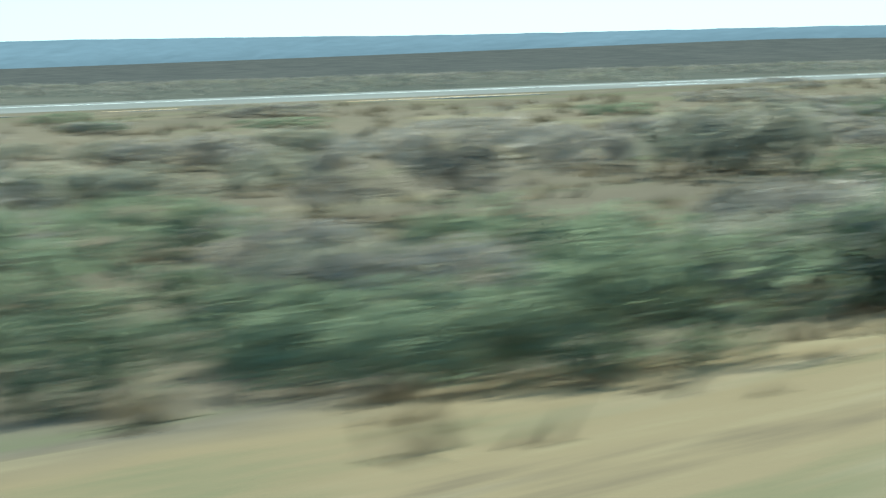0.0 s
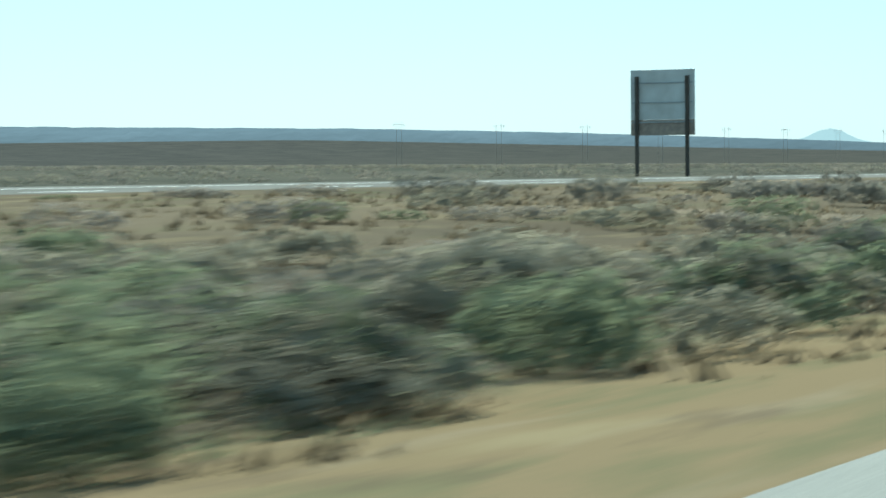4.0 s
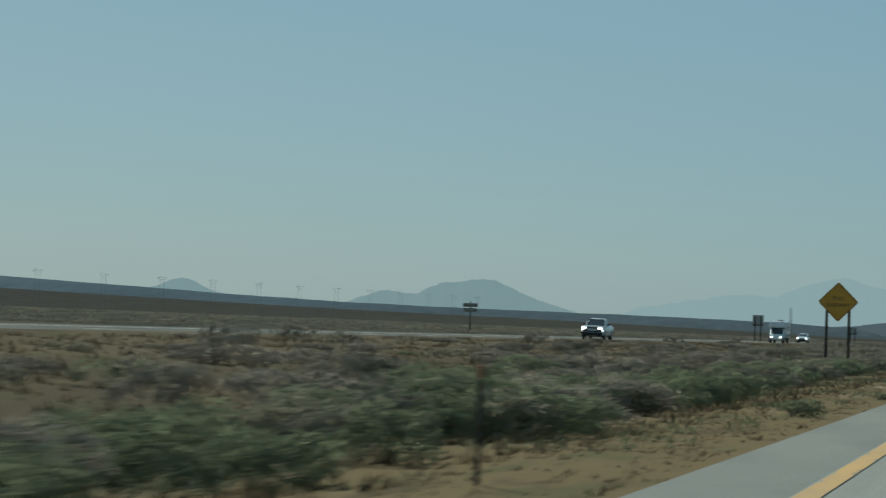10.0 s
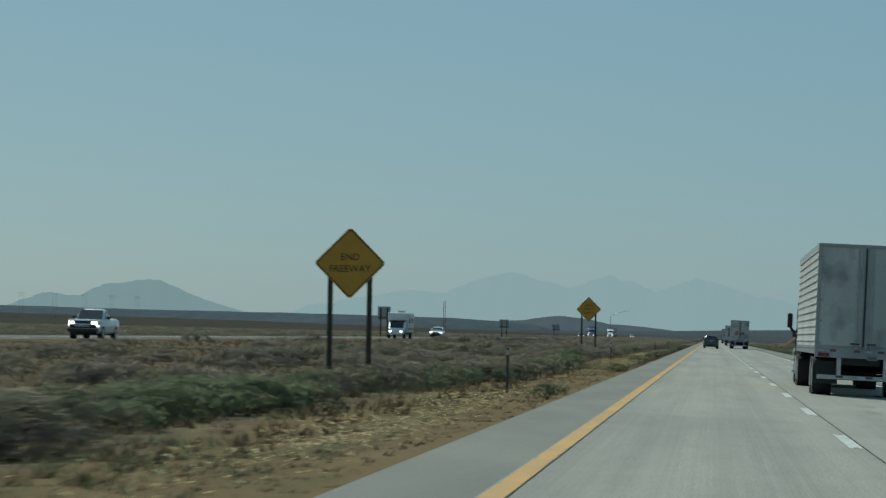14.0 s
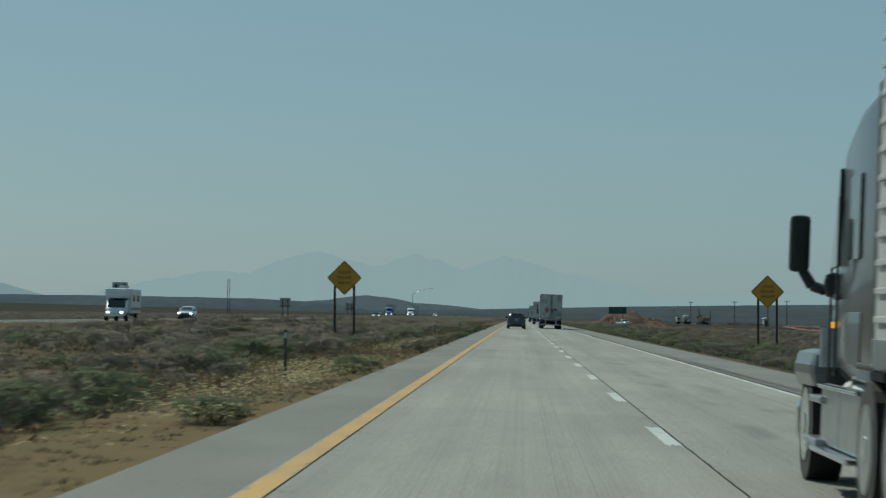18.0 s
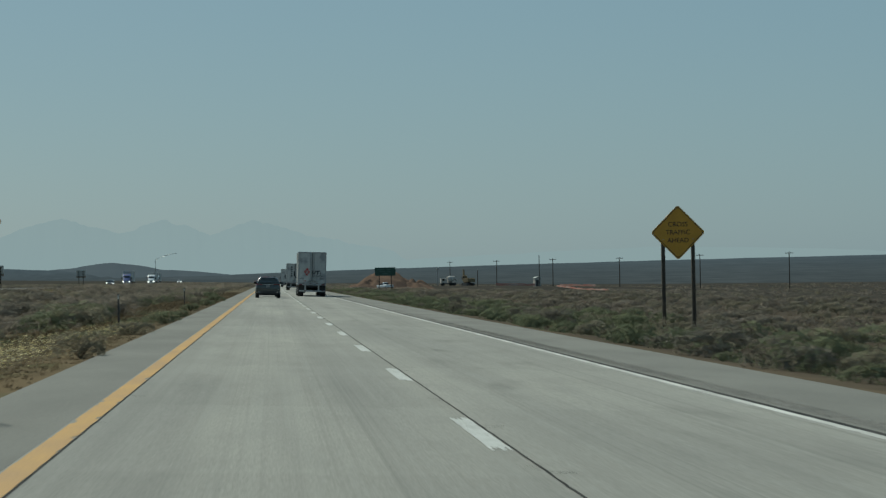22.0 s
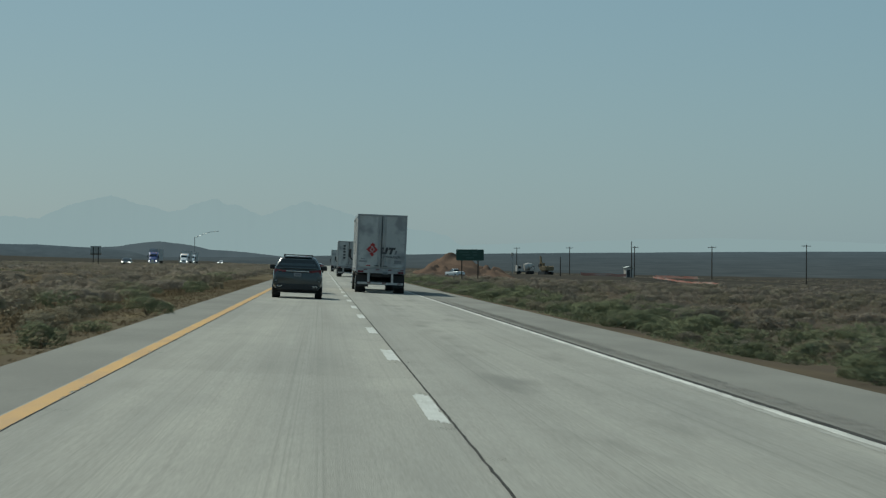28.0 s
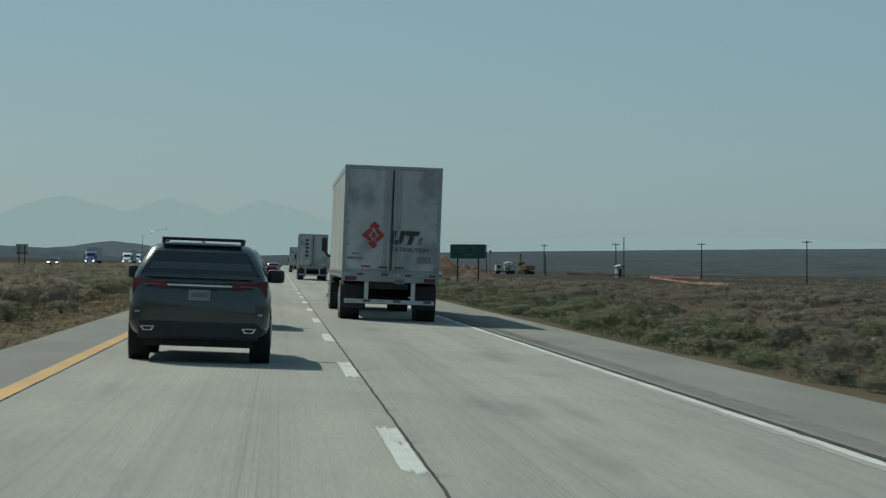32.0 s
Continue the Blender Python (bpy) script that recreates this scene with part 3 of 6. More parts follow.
def rounded(w, h, r, z0=0.0, seg=3):
    """A rounded rectangle in x and z, from z0 up, as (x, z) points."""
    pts = []
    for cx, cz, a0 in ((w / 2 - r, z0 + h - r, 0), (-w / 2 + r, z0 + h - r, 90), (-w / 2 + r, z0 + r, 180), (w / 2 - r, z0 + r, 270)):
        for k in range(seg + 1):
            a = radians(a0 + 90 * k / seg)
            pts.append((cx + r * math.cos(a), cz + r * math.sin(a)))
    return pts


def plate(pts, t, axis="y"):
    """A flat panel: (u, v) points given a thickness t; u, v lie in x, z (axis y), y, z (axis x) or x, y (axis z)."""
    bm = bmesh.new()
    def at(u, v, w):
        return {"y": (u, w, v), "x": (w, u, v), "z": (u, v, w)}[axis]
    return loft(bm, [[at(u, v, w) for u, v in pts] for w in (-t / 2, t / 2)])


def moved(bm, x=0, y=0, z=0, rot=None):
    bmesh.ops.transform(bm, matrix=Matrix.Translation((x, y, z)) @ (rot or Matrix.Identity(4)), verts=bm.verts)
    return bm


def mesh_from(name, verts, faces, mat, smooth=False):
    me = bpy.data.meshes.new(name)
    verts = np.asarray(verts, dtype=np.float32)
    faces = np.asarray(faces, dtype=np.int32)
    k = faces.shape[1]
    me.vertices.add(len(verts))
    me.vertices.foreach_set("co", verts.ravel())
    me.loops.add(faces.size)
    me.loops.foreach_set("vertex_index", faces.ravel())
    me.polygons.add(len(faces))
    me.polygons.foreach_set("loop_start", np.arange(0, faces.size, k, dtype=np.int32))
    me.update(calc_edges=True)
    me.validate()
    for m in (mat if isinstance(mat, (list, tuple)) else [mat]):
        me.materials.append(m)
    me.polygons.foreach_set("use_smooth", [smooth] * len(me.polygons))
    return me


def lettering(name, body, size, mat, parent, m, thick=0.004, align="CENTER"):
    cu = bpy.data.curves.new(name, "FONT")
    cu.body, cu.size, cu.align_x, cu.align_y, cu.extrude = body, size, align, "CENTER", thick
    tmp = bpy.data.objects.new("lettering_tmp", cu)
    scene.collection.objects.link(tmp)
    bpy.context.view_layer.update()
    me = bpy.data.meshes.new_from_object(tmp.evaluated_get(bpy.context.evaluated_depsgraph_get()))
    bpy.data.objects.remove(tmp)
    me.materials.clear()
    me.materials.append(mat)
    ob = new(name, me)
    ob.parent = parent
    ob.matrix_basis = m
    return ob


# ---- the lie of the land ----
SLOPE = -0.036                    # the carriageway falls to the right
LEAN = math.degrees(math.atan(-SLOPE))
PROFILE_X = [-400, -120, -60, -46, -36.4, -24, -14, -8, -5, -3.3, 8.25, 10.3, 20, 60, 160, 400]
PROFILE_Z = [3.2, 1.5, 0.95, 0.80, 0.74, 0.40, -0.08, -0.10, 0.06, 0.06, -0.355, -0.58, -1.05, -2.2, -4.6, -6.0]
AZ = [-75, -40, -13, -3.5, 4, 11, 18, 26, 34, 48, 80]
EL = [-0.02, -0.02, -0.05, -0.02, 0.06, 0.24, 0.36, 0.58, 0.80, 0.72, 0.6]


def lump(x, y, s, seed=0.0):
    return noise.noise((x * s + seed, y * s - seed, seed))


def land(x, y, rough=True):
    """Height of the ground at x, y."""
    z = float(np.interp(x, PROFILE_X, PROFILE_Z))
    z += sag(y) * min(1.0, max(0.0, (x + 35.0) / 9.0))
    dx, dy = x, y - 330.0
    r = math.hypot(dx, dy)
    if r > 700:
        az = math.degrees(math.atan2(-dx, dy))
        far = 1.4 + r * math.tan(radians(float(np.interp(az if abs(az) < 75 else 70, AZ, EL))))
        k = min(1.0, (r - 700) / 1800)
        off = min(1.0, max(0.0, (min(abs(x + 40), abs(x - 2.5)) - 10) / 60))     # the roads stay level
        z += (far - z) * k * k * off
    pad = 1 - math.hypot((x - 78) / 62, (y - 1110) / 85)                        # levelled building site
    if pad > 0:
        z += 0.95 * min(1.0, pad * 2.5)
    if rough and not (-3.4 < x < 8.3) and not (-46 < x < -35):
        w = min(1.0, max(0, max(-3.4 - x, x - 8.3)) / 3.0)
        z += w * (0.10 * lump(x, y, 0.11) + 0.06 * lump(x, y, 0.5, 7.0))
    return z


def road_z(x):
    return SLOPE * x
# ---- ground ----
def build_ground():
    xs = np.concatenate([-np.geomspace(2600, 70, 26), np.arange(-66, -46, 4), np.arange(-46, -33, 3), np.arange(-33, -8, 1.0), np.arange(-8, -3, 0.4),
                         np.array([-3.0, 0, 3, 6, 8.0, 8.25, 8.6, 9.0, 9.4]), np.arange(9.9, 14, 0.6), np.arange(14, 40, 1.3), np.arange(40, 70, 5), np.geomspace(72, 2600, 26)])
    ys = np.concatenate([-np.geomspace(1500, 30, 8), np.arange(-25, 60, 2.5), np.arange(60, 640, 1.6), np.arange(640, 820, 4), np.geomspace(825, 3600, 40)])
    v = [(x, y, land(x, y)) for y in ys for x in xs]
    nx = len(xs)
    i, j = np.meshgrid(np.arange(nx - 1), np.arange(len(ys) - 1))
    a = (j * nx + i).ravel()
    f = np.stack([a, a + 1, a + 1 + nx, a + nx], 1)
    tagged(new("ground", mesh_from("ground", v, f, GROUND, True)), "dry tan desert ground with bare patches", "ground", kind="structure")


build_ground()


# ---- main carriageway ----
Y0, Y1 = -120.0, 2300.0


def strip(name, x0, x1, y0, y1, mat, parent, lift, thick=0.12, step=20.0, slope=SLOPE, zoff=0.0, label=""):
    """A flat band of road from x0 to x1 whose top follows the cross slope."""
    n = max(1, int((y1 - y0) / step))
    v, f = [], []
    for k in range(n + 1):
        y = y0 + (y1 - y0) * k / n
        for x in (x0, x1):
            for d in (lift, lift - thick):
                v.append((x, y, slope * x + zoff + d + (sag(y) if slope == SLOPE else 0.0)))
    for k in range(n):
        a, b = 4 * k, 4 * k + 4
        f += [(a, a + 2, b + 2, b), (a + 1, b + 1, b + 3, a + 3), (a, b, b + 1, a + 1), (a + 2, a + 3, b + 3, b + 2)]
    ob = new(name, mesh_from(name, v, f, mat))
    ob.parent = parent
    if label:
        tagged(ob, label)
    return ob


road = thing("road", "grey concrete two-lane carriageway with tyre-polished wheel tracks", "road", kind="structure")
strip("left_shoulder", -3.28, -2.131, Y0, Y1, SHOULDER, road, 0.0, 0.3)
SLAB_FROM, SLAB_TO = 225.0, 690.0
for a, b in ((Y0, SLAB_FROM), (SLAB_TO, Y1)):
    strip("left_lane", -2.13, 1.843, a, b, CONCRETE, road, 0.0, 0.3)
    strip("right_lane", 1.863, 5.80, a, b, CONCRETE2, road, 0.0, 0.3)
strip("right_shoulder", 5.825, 8.12, Y0, Y1, SHOULDER, road, -0.004, 0.3)
strip("joint_filler", 1.82, 1.885, Y0, Y1, CRACK, road, -0.012, 0.1)
strip("joint_filler", 5.78, 5.85, Y0, Y1, CRACK, road, -0.014, 0.1)


def ragged(name, x0, x1, y0, y1, mat, parent, lift, rough, step, seed, chip=0.0, label=""):
    """A painted band or a crack whose two edges wander and are chipped here and there."""
    rng = random.Random(seed)
    v, f = [], []
    ys = list(np.arange(y0, y1, step)) + [y1]
    for k, y in enumerate(ys):
        for x, s in ((x0, 1), (x1, -1)):
            d = rough * (noise.noise((y * 1.7, x, seed)) + .7 * noise.noise((y * 6.0, x, seed + 3)))
            if chip and rng.random() < chip:
                d += s * rng.uniform(.1, .55) * (x1 - x0) * .5
            v.append((x + d, y, road_z(x + d) + lift + sag(y)))
    for k in range(len(ys) - 1):
        f.append((2 * k, 2 * k + 1, 2 * k + 3, 2 * k + 2))
    ob = new(name, mesh_from(name, v, f, mat))
    ob.parent = parent
    if label:
        tagged(ob, label)
    return ob


for a, b, st in ((Y0, 170.0, 4.0), (170.0, 660.0, 0.22), (660.0, Y1, 8.0)):
    ragged("yellow_line", -2.105, -1.895, a, b, YELLOW_PAINT, road, 0.004, 0.007, st, 3, .08, "solid worn yellow edge line with ragged edges")
    ragged("white_edge_line", 5.555, 5.684, a, b, OLD_WHITE, road, 0.004, 0.012, st, 5, .04, "solid worn white edge line with dirty edges")
    ragged("paint_residue", 5.44, 5.62, a, b, FAINT_WHITE, road, 0.0025, 0.03, st, 15, .1)
    ragged("joint_crack", 1.838, 1.864, a, b, CRACK, road, 0.0025, 0.012, st, 9, .15)
    ragged("edge_crack", 5.688, 5.80, a, b, CRACK, road, 0.003, 0.010, st, 6)
    ragged("edge_crack", -1.890, -1.874, a, b, CRACK, road, 0.003, 0.006, st, 7)


def dash_mesh(seed):
    """A lane dash: two paint passes side by side with torn ends and frayed sides."""
    rng = random.Random(seed)
    v, f = [], []
    n = 8
    xs = [1.640 + .185 * i / n for i in range(n + 1)]
    for i in range(n):
        a, b = rng.uniform(-.22, .22), 4.7 + rng.uniform(-.22, .22)
        m = 14
        base = len(v)
        for q in range(m + 1):
            y = a + (b - a) * q / m
            e = .004
            xa = xs[i] + (rng.uniform(-e, e) if i == 0 else 0)
            xb = xs[i + 1] + (rng.uniform(-e, e) if i == n - 1 else 0)
            v += [(xa, y, road_z(xa) + .004), (xb, y, road_z(xb) + .004)]
        for q in range(m):
            if rng.random() < .006:
                continue
            o = base + 2 * q
            f.append((o, o + 1, o + 3, o + 2))
    return mesh_from("lane_dash", v, f, WHITE_PAINT)


dashes = [dash_mesh(20 + k) for k in range(6)]
for k in range(17, 60):
    ob = new("lane_dash", dashes[k % 6])
    ob.parent = road
    tagged(ob, "worn white lane dash with torn ends")
    ob.location = (0, 14.2 + 14.63 * k, 0)


def road_wear():
    rng = random.Random(5)
    # ragged cracks where the slabs meet the lane joint and the yellow line
    v, f = [], []
    def sliver(x, y, lx, wy, lift=0.003):
        b = len(v)
        for dx, dy in ((0, -wy), (lx, -wy * 0.4 + rng.uniform(-.03, .03)), (lx * 1.02, wy * 0.3), (0, wy)):
            v.append((x + dx, y + dy, road_z(x + dx) + lift))
        f.append((b, b + 1, b + 2, b + 3))
    y = 180.0
    while y < 800:
        for x, s in ((1.85, 1), (1.85, -1), (-1.88, 1)):
            if rng.random() < 0.75:
                for q in range(rng.choice((1, 2, 3))):
                    sliver(x, y + rng.uniform(-.5, .5), s * rng.uniform(0.05, 0.26), rng.uniform(0.004, 0.014))
        y += rng.choice((3.7, 4.0, 5.5, 5.8))
    ob = new("joint_cracks", mesh_from("joint_cracks", v, f, CRACK))
    ob.parent = road
    tagged(ob, "dark ragged joint cracks", kind="stuff")
    # milled rumble grooves along the outer shoulder
    v, f = [], []
    y = 330.0
    while y < 700:
        b = len(v)
        jit = rng.uniform(-.02, .02)
        for x, yy in ((5.92, y), (6.28, y), (6.28, y + 0.15), (5.92, y + 0.15)):
            v.append((x + jit, yy, road_z(x) - 0.004 + 0.003))
        f.append((b, b + 1, b + 2, b + 3))
        y += 0.305
    ob = new("rumble_grooves", mesh_from("rumble_grooves", v, f, GROOVE))
    ob.parent = road
    tagged(ob, "milled rumble grooves", kind="stuff")


road_wear()


def slabs():
    """Concrete slabs of both lanes between their cross joints."""
    rng = random.Random(8)
    y, k = SLAB_FROM, 0
    lengths = (4.0, 5.8, 5.5, 3.7)
    while y < SLAB_TO - 0.1:
        ln = min(lengths[k % 4], SLAB_TO - y)
        strip("slab", -2.13, 1.843, y + 0.0013, y + ln - 0.0013, CONCRETE, road, rng.uniform(-.0005, .0005), 0.3)
        strip("slab", 1.863, 5.80, y + 0.0013, y + ln - 0.0013, CONCRETE2, road, rng.uniform(-.0005, .0005), 0.3)
        y += ln
        k += 1


# ---- far carriageway across the median ----
far_road = thing("far_road", "pale concrete oncoming carriageway beyond the median", "road", kind="structure")
FAR_SLOPE, FAR_OFF = -0.017, 0.10
strip("far_lane", -39.9, -36.2, Y0, Y1 + 600, FAR_ROAD, far_road, 0.0, 0.5, slope=FAR_SLOPE, zoff=FAR_OFF)
strip("far_lane", -43.6, -39.93, Y0, Y1 + 600, FAR_ROAD, far_road, 0.0, 0.5, slope=FAR_SLOPE, zoff=FAR_OFF)
strip("far_shoulder", -36.17, -35.8, Y0, Y1 + 600, FAR_ROAD, far_road, -0.003, 0.5, slope=FAR_SLOPE, zoff=FAR_OFF)
strip("far_shoulder", -46.0, -43.63, Y0, Y1 + 600, FAR_ROAD, far_road, -0.003, 0.5, slope=FAR_SLOPE, zoff=FAR_OFF)
strip("far_yellow_line", -36.45, -36.25, Y0, Y1, YELLOW_PAINT, far_road, 0.004, 0.006, slope=FAR_SLOPE, zoff=FAR_OFF)
strip("far_white_line", -43.6, -43.4, Y0, Y1, OLD_WHITE, far_road, 0.004, 0.006, slope=FAR_SLOPE, zoff=FAR_OFF)
far_dash = None
for k in range(0, 70):
    if far_dash is None:
        ob = strip("far_lane_dash", -40.0, -39.85, 0, 3.7, WHITE_PAINT, far_road, 0.006, 0.006, slope=FAR_SLOPE, zoff=FAR_OFF)
        far_dash = ob.data
    else:
        ob = new("far_lane_dash", far_dash)
        ob.parent = far_road
    ob.location = (0, 60 + 14.63 * k, 0)


def far_z(x):
    return FAR_SLOPE * x + FAR_OFF


# ---- the distance ----
def ridge(name, label, mat, r, y_ref, az0, az1, base_el, peaks, jag, seed, n=260, depth=260.0, category="hill", foot=None, skyline=()):
    """A far ridge as a bank of land: crest heights from a few broad peaks (azimuth, elevation, width), broken up by noise."""
    v, f = [], []
    rows = 5
    for i in range(n + 1):
        az = az0 + (az1 - az0) * i / n
        el = base_el
        for pa, pe, pw in peaks:
            d = abs(az - pa) / pw
            if d < 1:
                el = max(el, base_el + (pe - base_el) * (1 - d) ** 0.85 * (1 + 0.5 * d))
        if skyline:
            el = float(np.interp(az, [p[0] for p in skyline], [p[1] for p in skyline]))
        edge = min(1.0, i / 12, (n - i) / 12)
        el += jag * edge * (noise.noise((az * 1.3, seed, 0)) * 0.6 + noise.noise((az * 4.0, seed, 3)) * 0.3 + noise.noise((az * 11, seed, 5)) * 0.17 + noise.noise((az * 29, seed, 7)) * 0.09)
        a = radians(az)
        for k in range(rows):
            q = k / (rows - 1)
            rr = r - depth * (1 - q) + 30 * noise.noise((az * 3, k * 1.7, seed))
            z = 1.4 + math.tan(radians(el)) * r * (q ** 0.8) - (1 - q) * 25 + (0 if k == rows - 1 else 0.06 * r * math.tan(radians(max(el, .3))) * noise.noise((az * 5, k * 2.1, seed)))
            if foot is not None:
                z = foot + (1.4 + math.tan(radians(el)) * r - foot) * q
            v.append((-math.sin(a) * rr, y_ref + math.cos(a) * rr, z))
    for i in range(n):
        for k in range(rows - 1):
            a = i * rows + k
            f.append((a, a + 1, a + rows + 1, a + rows))
    tagged(new(name, mesh_from(name, v, f, mat, True)), label, category, kind="structure")


ridge("backdrop_plain_left", "hazy blue-grey plain rising towards distant hills", FAR_RIDGE, 3500, 160, 1.5, 62, 0.36, [], 0.02, 2.0, 300, 500, "plain",
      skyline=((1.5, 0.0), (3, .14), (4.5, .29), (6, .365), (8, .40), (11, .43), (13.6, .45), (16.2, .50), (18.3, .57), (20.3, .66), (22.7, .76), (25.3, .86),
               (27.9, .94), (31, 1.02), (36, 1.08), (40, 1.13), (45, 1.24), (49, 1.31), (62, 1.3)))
ridge("backdrop_plain_right", "hazy blue-grey plain rising to the horizon", FAR_RIDGE, 3500, 400, -62, 22, 0.15,
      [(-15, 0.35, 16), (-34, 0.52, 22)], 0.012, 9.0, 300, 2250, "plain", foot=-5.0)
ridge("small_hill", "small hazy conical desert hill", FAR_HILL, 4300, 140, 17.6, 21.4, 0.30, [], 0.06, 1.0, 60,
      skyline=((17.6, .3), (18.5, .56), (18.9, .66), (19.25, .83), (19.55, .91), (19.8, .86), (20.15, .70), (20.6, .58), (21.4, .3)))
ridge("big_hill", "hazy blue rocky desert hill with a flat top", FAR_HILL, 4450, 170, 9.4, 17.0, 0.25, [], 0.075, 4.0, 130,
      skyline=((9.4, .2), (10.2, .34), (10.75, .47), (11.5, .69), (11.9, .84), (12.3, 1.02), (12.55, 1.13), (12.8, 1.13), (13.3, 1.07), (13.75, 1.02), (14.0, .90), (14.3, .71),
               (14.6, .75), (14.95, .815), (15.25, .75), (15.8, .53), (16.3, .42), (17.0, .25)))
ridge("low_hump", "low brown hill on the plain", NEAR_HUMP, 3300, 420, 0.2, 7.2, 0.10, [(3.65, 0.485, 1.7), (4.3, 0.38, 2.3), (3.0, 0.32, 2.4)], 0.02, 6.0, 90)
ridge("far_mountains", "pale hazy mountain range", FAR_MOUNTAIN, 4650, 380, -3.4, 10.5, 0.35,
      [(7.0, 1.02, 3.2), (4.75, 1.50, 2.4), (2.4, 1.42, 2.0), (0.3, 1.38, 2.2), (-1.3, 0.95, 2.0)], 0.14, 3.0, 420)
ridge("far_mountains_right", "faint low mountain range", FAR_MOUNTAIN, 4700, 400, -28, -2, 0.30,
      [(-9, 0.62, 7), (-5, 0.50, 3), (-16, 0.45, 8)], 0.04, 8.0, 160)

strip("road_bed", -2.2, 5.9, SLAB_FROM - 1, SLAB_TO + 1, BED, road, -0.02, 0.1)
slabs()
# ---- scrub ----
def bush_template(rng, leaves, leaf, wide=0.2, top=1.0):
    """One shrub of unit height: small leaves lying on a lumpy mound, a few sprigs standing out."""
    tri = np.empty((leaves, 3, 3), dtype=np.float32)
    lobes = [(rng.uniform(-.36, .36), rng.uniform(-.36, .36), rng.uniform(.2, .66), rng.uniform(.26, .42)) for _ in range(8)]
    k = 0
    while k < leaves:
        lx, ly, lz, lr = rng.choice(lobes)
        a, u = rng.uniform(0, 6.283), rng.uniform(-.5, 1)
        s = math.sqrt(1 - u * u)
        q = rng.uniform(.70, 1.06) * lr
        x, y, z = lx + math.cos(a) * s * q, ly + math.sin(a) * s * q, lz + u * q
        if z < 0 or any((x - p) ** 2 + (y - r) ** 2 + (z - t) ** 2 < (.66 * w) ** 2 for p, r, t, w in lobes):
            continue
        sprig = rng.random() < .12
        o = np.array([math.cos(a) * s, math.sin(a) * s, u + .25]) + np.array([rng.uniform(-.6, .6) for _ in range(3)])
        o /= np.linalg.norm(o) + 1e-6
        d = np.array([rng.uniform(-1, 1), rng.uniform(-1, 1), rng.uniform(-.3, 1.2)])
        if sprig:
            d = o + d * .5
            o = np.array([-d[1], d[0], .3])
        d -= o * (d @ o) / (o @ o)
        d /= np.linalg.norm(d) + 1e-6
        e = np.cross(d, o)
        e /= np.linalg.norm(e) + 1e-6
        ln = leaf * rng.uniform(.6, 1.4)
        c = np.array([x * 1.25, y * 1.25, z * top * .95])
        wd = ln * wide * (.6 if sprig else 1)
        tri[k] = (c - e * wd - d * ln * .4, c + e * wd - d * ln * .4, c + d * ln * .6)
        k += 1
    return tri


def clump_normals(me, n):
    me.attributes.new("clump_normal", "FLOAT_VECTOR", "POINT").data.foreach_set("vector", np.ascontiguousarray(n, dtype=np.float32).ravel())
    return me


def outward(t):
    """Directions from the heart of a unit clump, tipped a little upwards, loosened leaf by leaf."""
    n = t.reshape(-1, 3) - np.array([0, 0, .30], dtype=np.float32)
    n = n / (np.linalg.norm(n, axis=1, keepdims=True) + 1e-6) + np.array([0, 0, 1.1], dtype=np.float32)
    leafy = np.random.RandomState(len(n)).uniform(-.12, .12, (len(n) // 3, 3)).astype(np.float32)
    n += np.repeat(leafy, 3, axis=0)
    return n / (np.linalg.norm(n, axis=1, keepdims=True) + 1e-6)


def scatter(name, label, mat, templates, spots, category="shrub"):
    """Many shrubs joined: spots are x, y, z, height, width and turn."""
    rng = random.Random(len(spots))
    out, nrm = [], []
    normals = [outward(t) for t in templates]
    for x, y, z, h, w, turn in spots:
        pick = rng.randrange(len(templates))
        t = templates[pick]
        c, s = math.cos(turn), math.sin(turn)
        p = t.copy()
        px, py = p[..., 0] * w, p[..., 1] * w
        p[..., 0], p[..., 1] = px * c - py * s + x, px * s + py * c + y
        p[..., 2] = p[..., 2] * h + z
        out.append(p.reshape(-1, 3))
        n = normals[pick]
        nrm.append(np.stack([n[:, 0] * c - n[:, 1] * s, n[:, 0] * s + n[:, 1] * c, n[:, 2]], 1))
    v = np.concatenate(out)
    me = clump_normals(mesh_from(name, v, np.arange(len(v)).reshape(-1, 3), mat), np.concatenate(nrm))
    tagged(new(name, me), label, category, kind="stuff")


